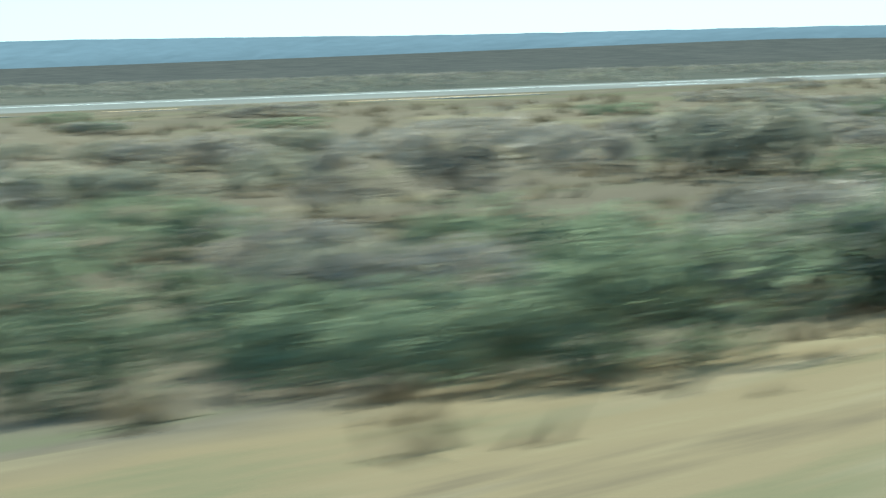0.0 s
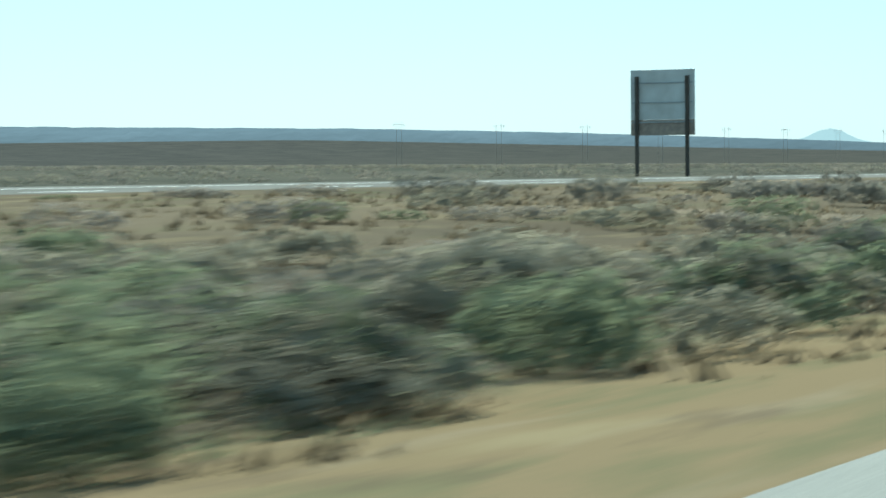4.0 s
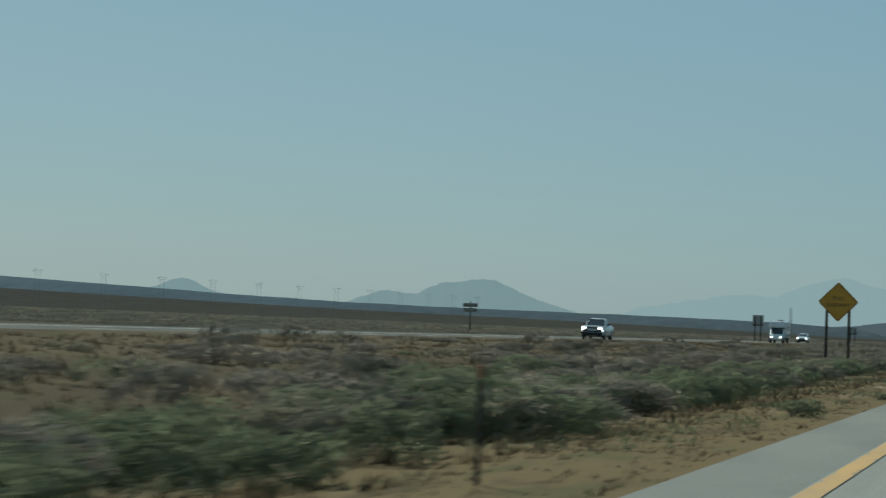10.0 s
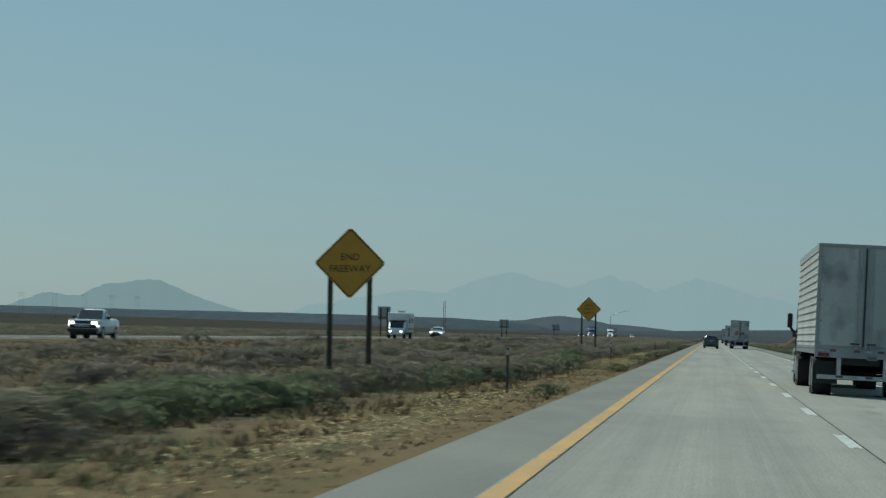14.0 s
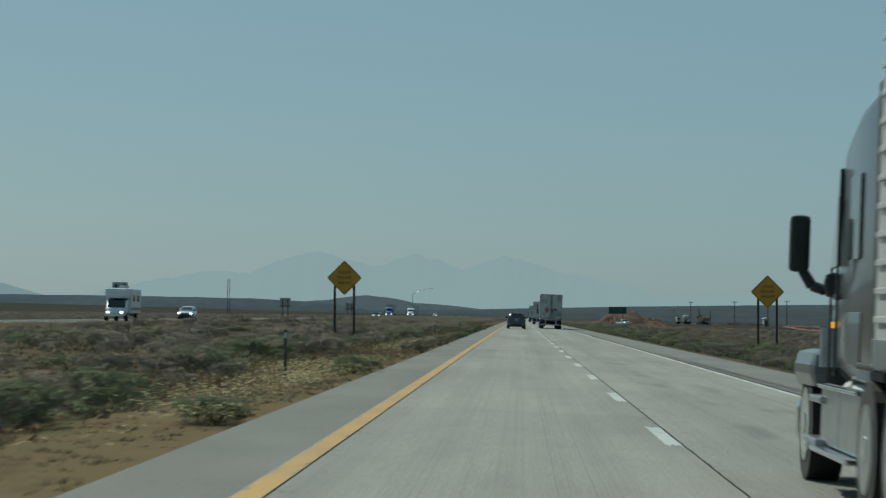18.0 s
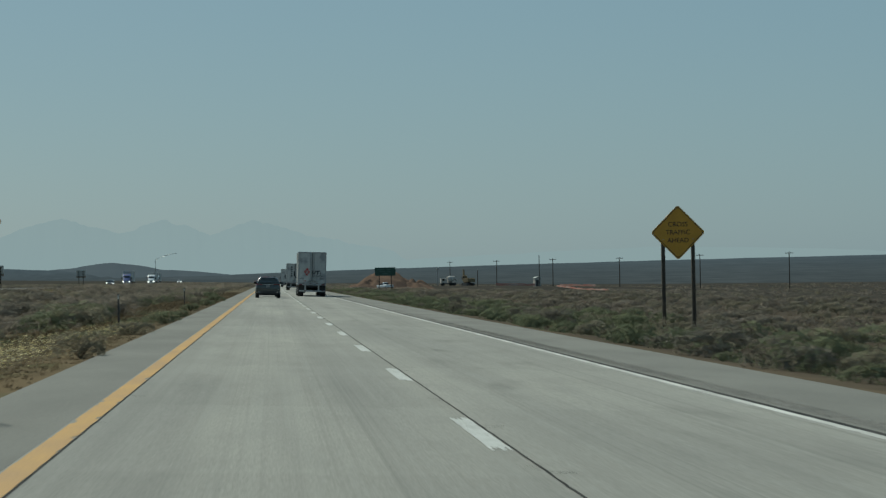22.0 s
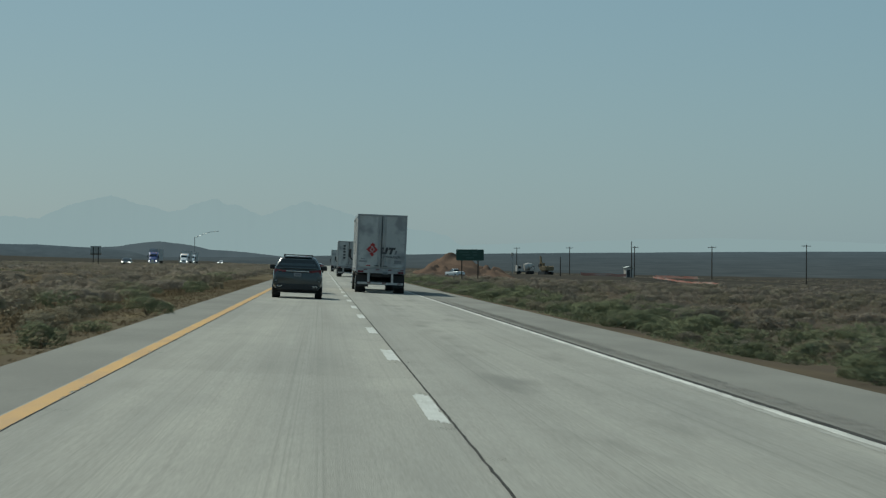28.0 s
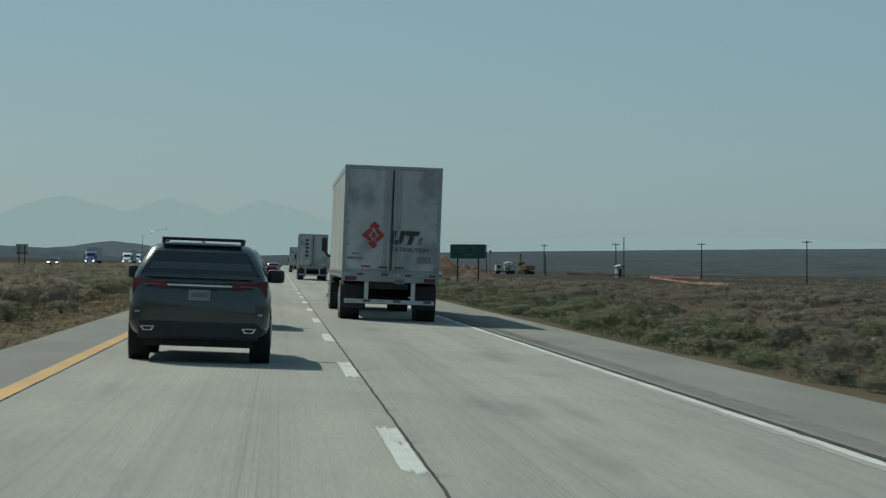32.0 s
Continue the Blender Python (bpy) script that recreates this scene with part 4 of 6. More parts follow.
def scrub():
    rng = random.Random(11)
    fine = [bush_template(rng, 560, 0.17, 0.34) for _ in range(8)]
    mid = [bush_template(rng, 330, 0.20, 0.36) for _ in range(8)]
    coarse = [bush_template(rng, 44, 0.34, 0.30) for _ in range(6)]
    low = [bush_template(rng, 90, 0.23, 0.28) for _ in range(6)]
    sets = {}

    def put(key, x, y, h, w):
        if any(abs(x - a) < b and c - d < y < c + 3 for a, b, c, d in ((-11.5, 2.2, 305.7, 20), (-11.3, 2.2, 453.3, 22), (16.6, 2.6, 460.2, 26))):
            h *= .3                                     # low growth round the sign posts
            w *= .5
        if 20 < x < 45 and 940 < y < 1030:
            return
        if 35 < x < 125 and 1000 < y < 1180:
            if y > 1040:
                return
            h *= .6
        sets.setdefault(key, []).append((x, y, land(x, y) - 0.03, h, w, rng.uniform(0, 6.283)))

    def patch(x, y, s, seed):
        return noise.noise((x * s, y * s * 0.6, seed))

    def verge(y):
        """How far out the shrubs of the median begin."""
        return float(np.interp(y, (180, 222, 250, 270, 286, 297, 304, 335, 360, 400, 430), (-6.2, -6.6, -7.3, -7.7, -8.4, -6.9, -5.7, -5.2, -6.5, -7.3, -6.4)))

    # the median, denser and greener along its edge by the shoulder
    n = 0
    while n < 1450:
        y = rng.uniform(8, 700)
        foot = verge(y)
        x = foot - .2 - (33.9 + foot) * rng.random() ** 1.2
        if abs(1.35 * (x + 1.2) + y - 134.5) < 3.0 and -33 < x < -8:
            continue
        dens = patch(x, y, 0.09, 1.0) + 0.55 * patch(x, y, 0.3, 4.0)
        edge = x > foot - 2.6
        if dens < (-0.34 if edge else -0.10 if x > -24 else .02) - (0.3 if y < 95 else .08 if y < 150 else 0):
            continue
        n += 1
        big = rng.random() < .22
        h = rng.uniform(.38, .82) * (1.1 if edge else 1.0) * (1.35 if big else 1.0)
        w = h * rng.uniform(1.2, 1.9)
        if y < 92:
            h, w = h * 1.12, w * 1.2
        r = min(1, max(0, .5 + .55 * patch(x, y, .16, 9.0) + rng.uniform(-.42, .42)))
        if x < -19:
            h *= .66
        if x < -25:
            h *= .6
            if rng.random() < .55:
                continue
        if edge or (y < 110 and rng.random() < .45):
            key = ("green" if r < (.42 if y < 340 else .22) else "olive" if r < .62 else "grey")
        else:
            key = ("grey" if r < (.5 if y < 150 else .72) else "olive" if r < (.85 if y < 150 else .93) else "green")
        if edge and y < 120:
            key = "green" if r < .66 else "olive"
        if not edge and y > 120 and rng.random() < .16:
            key = "dark"
        put((key, "fine" if x > -11 and y < 265 else "mid"), x, y, h, w)
    # a greener, nearly closed row along the foot of the verge
    n = 0
    while n < 560:
        y = rng.uniform(8, 350) if rng.random() < .72 else rng.uniform(195, 320)
        near = y < 110
        x = rng.uniform(-11.5, -6.3) if near else verge(y) - rng.uniform(.3, 3.2)
        if patch(x * .4, y, .12, 21.0) < (-.3 if near else -.12) or abs(1.35 * (x + 1.2) + y - 134.5) < 4.0:
            continue
        n += 1
        h = rng.uniform(.5, .9) if near else rng.uniform(.45, .85)
        if 138 < y < 156:
            h *= .68                                    # lower growth before the dirt track
        put((rng.choice(("green", "green", "green", "olive", "green", "dark")), "fine" if y < 265 else "mid"), x, y, h, h * (rng.uniform(.9, 1.25) if near else rng.uniform(1.0, 1.5)))
    # closer growth at the start of the median
    n = 0
    while n < 330:
        y, x = rng.uniform(6, 98), rng.uniform(-27, -8)
        if patch(x, y, .11, 41.0) < -.12:
            continue
        n += 1
        h = rng.uniform(.4, .8) * (.7 if x < -19 else 1)
        put((rng.choice(("olive", "green", "grey", "olive") if x < -12 else ("green", "olive", "green")), "fine" if x > -11 else "mid"), x, y, h, h * rng.uniform(1.3, 1.9))
    # dark creosote clumps
    for _ in range(150):
        y, x = rng.uniform(120, 640), -8 - 24 * rng.random()
        if abs(1.35 * (x + 1.2) + y - 134.5) < 3.0:
            continue
        put(("dark", "mid"), x, y, rng.uniform(.6, .95), rng.uniform(.9, 1.7))
    # right of the road
    n = 0
    while n < 2600:
        y = rng.uniform(290, 900)
        x = 9.5 + 62 * rng.random() ** 1.9
        if patch(x, y, 0.1, 2.0) + 0.5 * patch(x, y, 0.3, 5.0) < (-.45 if x < 20 else -.3):
            continue
        n += 1
        h = rng.uniform(.36, .70) * (0.7 if x < 11 else 1.0) * (1.4 if rng.random() < .25 else 1.0)
        gz = noise.noise((y * .05, 3.0, x * .1))
        r = min(1, max(0, .5 + .6 * patch(x, y, .16, 12.0) + rng.uniform(-.4, .4)))
        key = ("green" if r < .75 + .3 * gz else "olive") if x < 18 else "olive" if r < .42 else "dark" if rng.random() < .45 else "grey"
        if x < 20 and rng.random() < .13:               # single dark bushes stand out
            key, h = "dark", h * 1.25
        put((key, "fine" if x < 14 and 430 < y < 570 else "mid"), x, y, h, h * rng.uniform(1.1, 1.7))
    # beyond the far carriageway, and far ahead
    n = 0
    while n < 7000:
        d = rng.random()
        x = -50 - 330 * d ** 1.6
        y = rng.uniform(20, 1300) + 0.5 * (-x)
        n += 1
        key = "dark" if rng.random() < .5 else rng.choice(("grey", "olive", "olive"))
        near = x > -120 and y < 420
        put((key, "low" if near else "coarse"), x, y, rng.uniform(.25, .6), rng.uniform(.5, 1.3) if near else rng.uniform(.9, 2.2))
    for _ in range(3200):
        x = rng.choice((rng.uniform(-33, -6), 10 + 260 * rng.random() ** 1.4))
        y = rng.uniform(700, 1500)
        put((rng.choice(("dark", "grey", "olive", "grey")), "coarse"), x, y, rng.uniform(.5, 1.0), rng.uniform(.9, 2.2))
    mats = {"green": LEAF_GREEN, "olive": LEAF_OLIVE, "grey": LEAF_GREY, "dark": LEAF_DARK}
    words = {"green": "low green desert shrubs", "olive": "olive-grey sagebrush clumps", "grey": "dry brown-grey desert scrub", "dark": "dark creosote bushes"}
    tm = {"fine": fine, "mid": mid, "coarse": coarse, "low": low}
    for (key, lod), spots in sets.items():
        scatter(words[key].replace("-", "_").replace(" ", "_"), words[key], mats[key], tm[lod], spots)

    # dry grass: tufts of thin upright blades
    def tuft():
        k = 7
        t = np.empty((k, 3, 3), dtype=np.float32)
        for q in range(k):
            a, r = rng.uniform(0, 6.283), rng.uniform(0, .5)
            bx, by = math.cos(a) * r, math.sin(a) * r
            lean = rng.uniform(-.35, .35), rng.uniform(-.35, .35)
            wv = .07
            b = rng.uniform(0, 6.283)
            t[q] = ((bx - wv * math.cos(b), by - wv * math.sin(b), 0), (bx + wv * math.cos(b), by + wv * math.sin(b), 0),
                    (bx + lean[0], by + lean[1], rng.uniform(.5, 1)))
        return t
    tufts = [tuft() for _ in range(6)]
    spots = []
    for _ in range(24000):
        y = rng.uniform(8, 620)
        x = -3.6 - 30 * rng.random() ** 1.6
        if x > -5.3 and rng.random() < (.97 if y < 120 else .86):
            continue
        if abs(1.35 * (x + 1.2) + y - 134.5) < 2.0 and -33 < x < -8:
            continue
        h = rng.uniform(.08, .22) * (.5 if x > -5.4 else 1)
        spots.append((x, y, land(x, y) - .01, h, h * rng.uniform(1.8, 3.6), rng.uniform(0, 6.28)))
    for _ in range(8000):
        y, x = rng.uniform(300, 700), 10.4 + 40 * rng.random() ** 1.3
        h = rng.uniform(.06, .16)
        spots.append((x, y, land(x, y) - .01, h, h * rng.uniform(1.2, 2.4), rng.uniform(0, 6.28)))
    for _ in range(20000):
        far = rng.random() < .8
        y = rng.uniform(330, 660) if far else rng.uniform(120, 420)
        x = -3.4 - (4.2 if far else 2.6) * rng.random() ** .8
        h = rng.uniform(.03, .075)
        spots.append((x, y, land(x, y) - .01, h, h * rng.uniform(2.2, 4.4), rng.uniform(0, 6.28)))
    scatter("dry_grass", "dry tan bunch grass between the shrubs", DRY_GRASS, tufts, spots, "grass")
    spots = []
    while len(spots) < 9000:
        y, x = rng.uniform(320, 720), 8.9 + 9 * rng.random() ** 1.3
        if patch(x, y, .18, 31.0) < (-.05 if x > 9.6 else .12):
            continue
        h = rng.uniform(.10, .26)
        spots.append((x, y, land(x, y) - .01, h, h * rng.uniform(1.4, 2.6), rng.uniform(0, 6.28)))
    while len(spots) < 14000:
        y, x = rng.uniform(10, 480), -4.2 - 7 * rng.random()
        if y < 120 and x > -6:
            continue
        if patch(x, y, .14, 37.0) < (.05 if x < -6 else .22):
            continue
        h = rng.uniform(.08, .22)
        spots.append((x, y, land(x, y) - .01, h, h * rng.uniform(1.4, 2.6), rng.uniform(0, 6.28)))
    scatter("green_weeds", "low green weeds along the road edge", LEAF_GREEN, tufts, spots, "grass")

    # small pale yellow flowers on the graded verge
    tri, stems = [], []
    beds = ((-4.6, 346, .7, 4.5), (-5.4, 352, .6, 3.5), (-4.1, 340, .3, 3.0), (-4.2, 356, .4, 4.0), (-4.9, 388, .4, 6.0), (-4.5, 401, .3, 4.0), (-4.3, 258, .5, 5.0),
            (-3.7, 323.6, .35, .5), (-4.6, 331, .6, 3.0), (-4.4, 424, .4, 5.0), (-5.0, 410, .5, 4.0), (-4.5, 272, .4, 6.0))
    for _ in range(6500):
        if rng.random() < .88:
            bx, by, sx, sy = beds[rng.randrange(len(beds))]
            x, y = bx + rng.gauss(0, sx), by + rng.gauss(0, sy)
        else:
            x, y = -3.75 - abs(rng.gauss(0, .75)), rng.uniform(200, 470)
            if noise.noise((x * .8, y * .25, 2.0)) < .05:
                continue
        if x > -3.45:
            continue
        z = land(x, y) + rng.uniform(.10, .27)
        r = rng.uniform(.022, .040)
        tl = rng.uniform(-.6, .6)
        for q in range(4):
            a0, a1 = q * 1.571, q * 1.571 + 1.3
            tri.append(((x, y, z), (x + r * math.cos(a0), y + r * math.sin(a0), z + tl * r * math.cos(a0) + .006), (x + r * math.cos(a1), y + r * math.sin(a1), z + tl * r * math.cos(a1) + .006)))
        stems.append(((x - .004, y, z - .2), (x + .004, y, z - .2), (x, y, z)))
    v = np.array(tri, dtype=np.float32).reshape(-1, 3)
    tagged(new("yellow_wildflowers", mesh_from("yellow_wildflowers", v, np.arange(len(v)).reshape(-1, 3), PETAL)), "pale yellow wildflowers on the verge", "flower", kind="stuff")
    v = np.array(stems, dtype=np.float32).reshape(-1, 3)
    tagged(new("flower_stems", clump_normals(mesh_from("flower_stems", v, np.arange(len(v)).reshape(-1, 3), LEAF_OLIVE), np.tile((0, 0, 1), (len(v), 1)))), "thin green flower stems", "flower", kind="stuff")

    # single shrubs standing on the verge
    for x, y, h, w in ((-3.75, 323.8, .42, .85), (-3.8, 350, .5, .8), (-3.55, 383, .62, .95), (-3.6, 404, .55, .7), (-3.7, 224, .24, .36),
                       (-3.7, 282, .4, .6), (-3.8, 424, .45, .8), (-3.6, 440, .5, .8), (-3.9, 476, .5, .7), (-4.3, 505, .55, .8),
                       (-3.75, 522.5, .55, .8), (-5.0, 516, .5, .8), (-3.7, 498.5, .5, .55), (-3.75, 507.5, .3, .5), (-5.2, 527, .35, .6), (-4.1, 208, .35, .55), (-5.1, 571, .5, .75), (-5.4, 581, .6, .9), (-4.9, 589, .45, .6), (-4.0, 528, .45, .5), (-3.65, 455, .35, .5),
                       (9.6, 452, .5, .7), (9.9, 470, .6, .9), (10.3, 548, .75, 1.0), (10.0, 560, .6, .9), (10.8, 537, .7, .95), (9.7, 581, .5, .8)):
        ob = thing("shrub", "low green desert shrub standing alone on the verge", "shrub", "verge shrubs", m=pose(x, y, land(x, y) - .02))
        t = bush_template(rng, 900, .15, .34)
        n = outward(t)
        t[..., 0] *= w
        t[..., 1] *= w
        t[..., 2] *= h
        lf = new("foliage", clump_normals(mesh_from("foliage", t.reshape(-1, 3), np.arange(t.shape[0] * 3).reshape(-1, 3), LEAF_GREEN if rng.random() < .7 else LEAF_OLIVE), n))
        lf.parent = ob
        bm = bmesh.new()
        for q in range(9):
            a = q * .7
            rod(bm, (0, 0, 0), (math.cos(a) * w * .22, math.sin(a) * w * .22, h * rng.uniform(.3, .5)), .010, .004, 4)
        part("stems", bm, TWIG, ob)
# ---- road signs ----
def diamond_sign(x, y, zc, zg, lines, label, size, side=2.155, post_gap=0.62, lean=0.0):
    s = thing("warning_sign", label, "road sign", "yellow warning signs", m=pose(x, y, 0, 0, 0, lean))
    h = side / 2
    def dia(r, c=0.05):
        pts = []
        for a in range(4):
            an = radians(90 * a)
            for k in (-1, 1):
                b = an + k * c
                pts.append((r * math.cos(b) / math.cos(c), zc + r * math.sin(b) / math.cos(c)))
        return pts
    panel = part("panel", plate(dia(h), .02), SIGN_YELLOW, s)
    bm = bmesh.new()
    o, i = dia(h - .05), dia(h - .085)
    vo, vi = [bm.verts.new((u, -.013, v)) for u, v in o], [bm.verts.new((u, -.013, v)) for u, v in i]
    for k in range(len(vo)):
        q = (k + 1) % len(vo)
        bm.faces.new((vo[k], vo[q], vi[q], vi[k]))
    part("border", bm, SIGN_BLACK, panel)
    n = len(lines)
    for k, t in enumerate(lines):
        lettering("lettering", t, size, SIGN_BLACK, panel, pose(0, -.014, zc + ((n - 1) / 2 - k) * size * 1.22, 90), .002)
    for sx in (-1, 1):
        part("post", boxes((sx * post_gap, .07, (zc + zg) / 2 - .1, .15, .13, zc - zg + .3), bevel=.012), POST, s)
        part("bolt", rods(((sx * post_gap, -.03, zc - .28), (sx * post_gap, .01, zc - .28), .02)), STEEL, s)
    part("brace", boxes((0, .035, zc - .25, post_gap * 2, .03, .06), (0, .035, zc + .25, 1.1, .03, .06)), STEEL, s)
    return s


diamond_sign(-11.49, 305.7, 3.56, -.25, ["END", "FREEWAY"], "yellow diamond warning sign reading end freeway on two wooden posts", .30)
diamond_sign(-11.30, 453.3, 3.81, -.10, ["CROSS", "TRAFFIC", "AHEAD"], "yellow diamond cross traffic sign on two wooden posts in the median", .27)
diamond_sign(16.57, 460.2, 3.08, -.75, ["CROSS", "TRAFFIC", "AHEAD"], "yellow diamond cross traffic sign on two wooden posts beside scrub", .27)


def guide_sign():
    x, y, zc, w, h = 18.0, 750.2, 2.5, 3.26, 1.30
    g = thing("guide_sign", "dark green guide sign with white lettering on two posts", "road sign", m=pose(x, y, 0))
    p = part("panel", plate(rounded(w, h, .12, zc - h / 2), .03), SIGN_GREEN, g)
    bm = bmesh.new()
    o, i = rounded(w - .05, h - .05, .11, zc - h / 2 + .025), rounded(w - .13, h - .13, .08, zc - h / 2 + .065)
    vo, vi = [bm.verts.new((u, -.018, v)) for u, v in o], [bm.verts.new((u, -.018, v)) for u, v in i]
    for k in range(len(vo)):
        q = (k + 1) % len(vo)
        bm.faces.new((vo[k], vo[q], vi[q], vi[k]))
    part("border", bm, GUIDE_TEXT, p)
    for zz, segs in ((.33, ((-.7, 1.1), (.55, .55))), (.0, ((-.45, .9), (.6, .5))), (-.33, ((.0, .9),))):
        for cx, sx in segs:
            part("text_bar", boxes((cx, -.019, zc + zz, sx, .006, .15)), GUIDE_TEXT, p)
    for sx in (-1, 1):
        part("post", boxes((sx * .95, .08, zc / 2 - .4, .14, .12, zc + 1.2), bevel=.01), POST, g)


guide_sign()


def back_sign(x, y, z0, w, h, gap, ground, label, turn=0.0):
    """A sign for the other direction, seen from behind: bare panel, stiffeners and posts."""
    s = thing("sign_from_behind", label, "road sign", m=pose(x, y, 0, 0, 0, turn))
    p = part("panel", boxes((0, 0, z0 + h * .62, w, .03, h * .76), bevel=.008), SIGN_BACK, s)
    part("lower_panel", boxes((0, 0, z0 + h * .12, w, .03, h * .236), bevel=.008), SIGN_BROWN, s)
    for k in range(3):
        part("stiffener", boxes((0, -.04, z0 + h * (.2 + .3 * k), w * .94, .05, .06)), STEEL, p)
    for sx in (-1, 1):
        part("post", boxes((sx * gap / 2, -.12, (z0 + h * .9 + ground) / 2 - .1, .18, .16, z0 + h * .9 - ground + .2), bevel=.01), POST, s)


back_sign(-52.0, 189.4, 3.05, 3.7, 3.5, 2.9, .9, "large grey-backed guide sign on two dark posts beyond the far road")
def board_sign(x, y, z0, ground):
    """Two stacked narrow boards turned away, on one post."""
    s = thing("board_sign", "dark double board sign on a post beyond the far road", "road sign", m=pose(x, y, 0))
    for dz, w in ((.0, 1.5), (.55, 1.7)):
        b = part("board", boxes((0, 0, z0 + dz, w, .03, .42), bevel=.01), SIGN_BROWN, s)
        part("stiffener", boxes((0, -.04, z0 + dz, w * .9, .04, .05)), STEEL, b)
    part("post", boxes((0, .07, (z0 + .8 + ground) / 2, .12, .10, z0 + .8 - ground + .3), bevel=.01), POST, s)


board_sign(-63.3, 438.3, 3.4, land(-63.3, 438.3))
back_sign(-48.4, 593.3, 3.4, 1.9, 1.9, 1.0, .85, "dark sign seen from behind beside the oncoming road")
back_sign(-47.8, 800.0, 3.0, 2.2, 1.9, 1.1, .85, "dark sign seen from behind beside the oncoming road")
back_sign(-49.0, 1010.0, 3.0, 2.4, 2.0, 1.1, .85, "dark sign seen from behind beside the oncoming road")


def small_panel_sign(x, y, zg):
    s = thing("panel_sign", "narrow weathered sign panel seen from behind on one post", "road sign", m=pose(x, y, zg, 0, 4, 0))
    p = part("panel", boxes((0, 0, .86, .38, .02, .64), bevel=.006), SIGN_GREY, s)
    for zz in (.7, 1.02):
        part("stiffener", boxes((0, -.03, zz, .34, .03, .04)), STEEL, p)
    part("centre_rib", boxes((0, -.02, .86, .05, .03, .62)), SIGN_WHITE, p)
    part("post", boxes((0, .04, .45, .09, .07, 1.1), bevel=.006), POST, s)


small_panel_sign(-5.05, 169.6, .02)


def marker(x, y, zg, label="slim dark marker post with a faded orange top"):
    s = thing("road_marker", label, "road marker", "markers on the verge", m=pose(x, y, zg))
    p = part("post", boxes((0, 0, .42, .045, .03, 1.0), bevel=.005), POST, s)
    part("reflector", boxes((0, -.005, .97, .05, .028, .11), bevel=.005), ORANGE, p)


marker(-4.85, 186.3, .05)
marker(-6.4, 37.0, .0)


def delineator(x, y, zg):
    s = thing("delineator", "slim dark roadside delineator post", "road marker", "delineator posts", m=pose(x, y, zg))
    part("post", boxes((0, 0, .47, .06, .03, 1.14), bevel=.008), DARKSTEEL, s)
    part("reflector", boxes((0, -.02, .93, .05, .012, .12)), SIGN_WHITE, s)


for yy in (286.0, 345.0, 437.0, 497.0):
    delineator(-4.9, yy, land(-4.9, yy))


# ---- poles and lamps ----
def utility_pole(x, y, top, name="utility_pole", label="wooden power pole with a crossarm on the plain", group="power poles on the plain", r=.20):
    zg = land(x, y)
    p = thing(name, label, "utility pole", group, m=pose(x, y, zg))
    h = top - zg
    part("pole", rods(((0, 0, -.3), (0, 0, h), r, r * .7)), POST, p)
    part("crossarm", boxes((0, .12, h - .5, 2.7, .14, .16), bevel=.015), POST, p)
    for sx in (-1.2, -.5, .5, 1.2):
        part("insulator", rods(((sx, .12, h - .42), (sx, .12, h - .12), .07, .05)), STEEL, p)


for px, py, pz in ((150.2, 1221, 8.1), (130.3, 1281, 7.9), (112.9, 1348, 8.3), (99.3, 1446, 8.6), (86.2, 1548, 9.1), (170.0, 1165, 7.9), (190.5, 1108, 7.8)):
    utility_pole(px, py, pz)


def h_frame(x, y, top):
    """Two slim poles joined by a crossarm, for a transmission line."""
    zg = land(x, y, False)
    p = thing("transmission_frame", "slim two-pole transmission frame on the far plain", "utility pole", "transmission frames beyond the far road", m=pose(x, y, zg))
    h = top - zg
    for sx in (-1.5, 1.5):
        part("pole", rods(((sx, 0, -.5), (sx, 0, h), .085, .06), seg=6), SIGN_BROWN, p)
        part("insulator", rods(((sx * 1.9, 0, h - 2.0), (sx * 1.9, 0, h - 1.2), .10), seg=6), STEEL, p)
    part("crossarm", boxes((0, 0, h - 1.1, 6.4, .10, .11)), SIGN_BROWN, p)
    part("brace", rods(((-1.5, .1, h - 4.6), (1.5, .1, h - 1.4), .035), ((1.5, .1, h - 4.6), (-1.5, .1, h - 1.4), .035), seg=5), SIGN_BROWN, p)


for k in range(10, 26):
    h_frame(-585, 48.6 + 107 * k, 18.5 + .66 * k)


def lattice_pole(x, y, top):
    zg = land(x, y)
    p = thing("lattice_mast", "thin dark twin-leg mast on the plain", "mast", m=pose(x, y, zg))
    h = top - zg
    for sx in (-.35, .35):
        part("leg", rods(((sx, 0, -.2), (sx * .8, 0, h), .10, .07)), DARKSTEEL, p)
    for k in range(8):
        part("rung", rods(((-.33, 0, h * (k + .7) / 8.5), (.33, 0, h * (k + .9) / 8.5), .04)), DARKSTEEL, p)


lattice_pole(-87.2, 1037, 12.2)


def street_lamp(x, y, top):
    zg = land(x, y)
    p = thing("street_lamp", "tall grey street lamp with a long curved arm", "street lamp", m=pose(x, y, zg))
    h = top - zg
    part("pole", rods(((0, 0, 0), (0, 0, h), .16, .10)), STEEL, p)
    bm = bmesh.new()
    last = Vector((0, 0, h - .1))
    for k in range(1, 9):
        q = Vector((8.6 * k / 8, 0, h - .1 + 2.6 * math.sin(k / 8 * 1.45)))
        rod(bm, last, q, .08, .07)
        last = q
    part("arm", bm, STEEL, p)
    part("lamp_head", boxes((9.0, 0, h + 2.45, .9, .35, .2), bevel=.05), STEEL, p)


street_lamp(-49.7, 1450, 11.5)


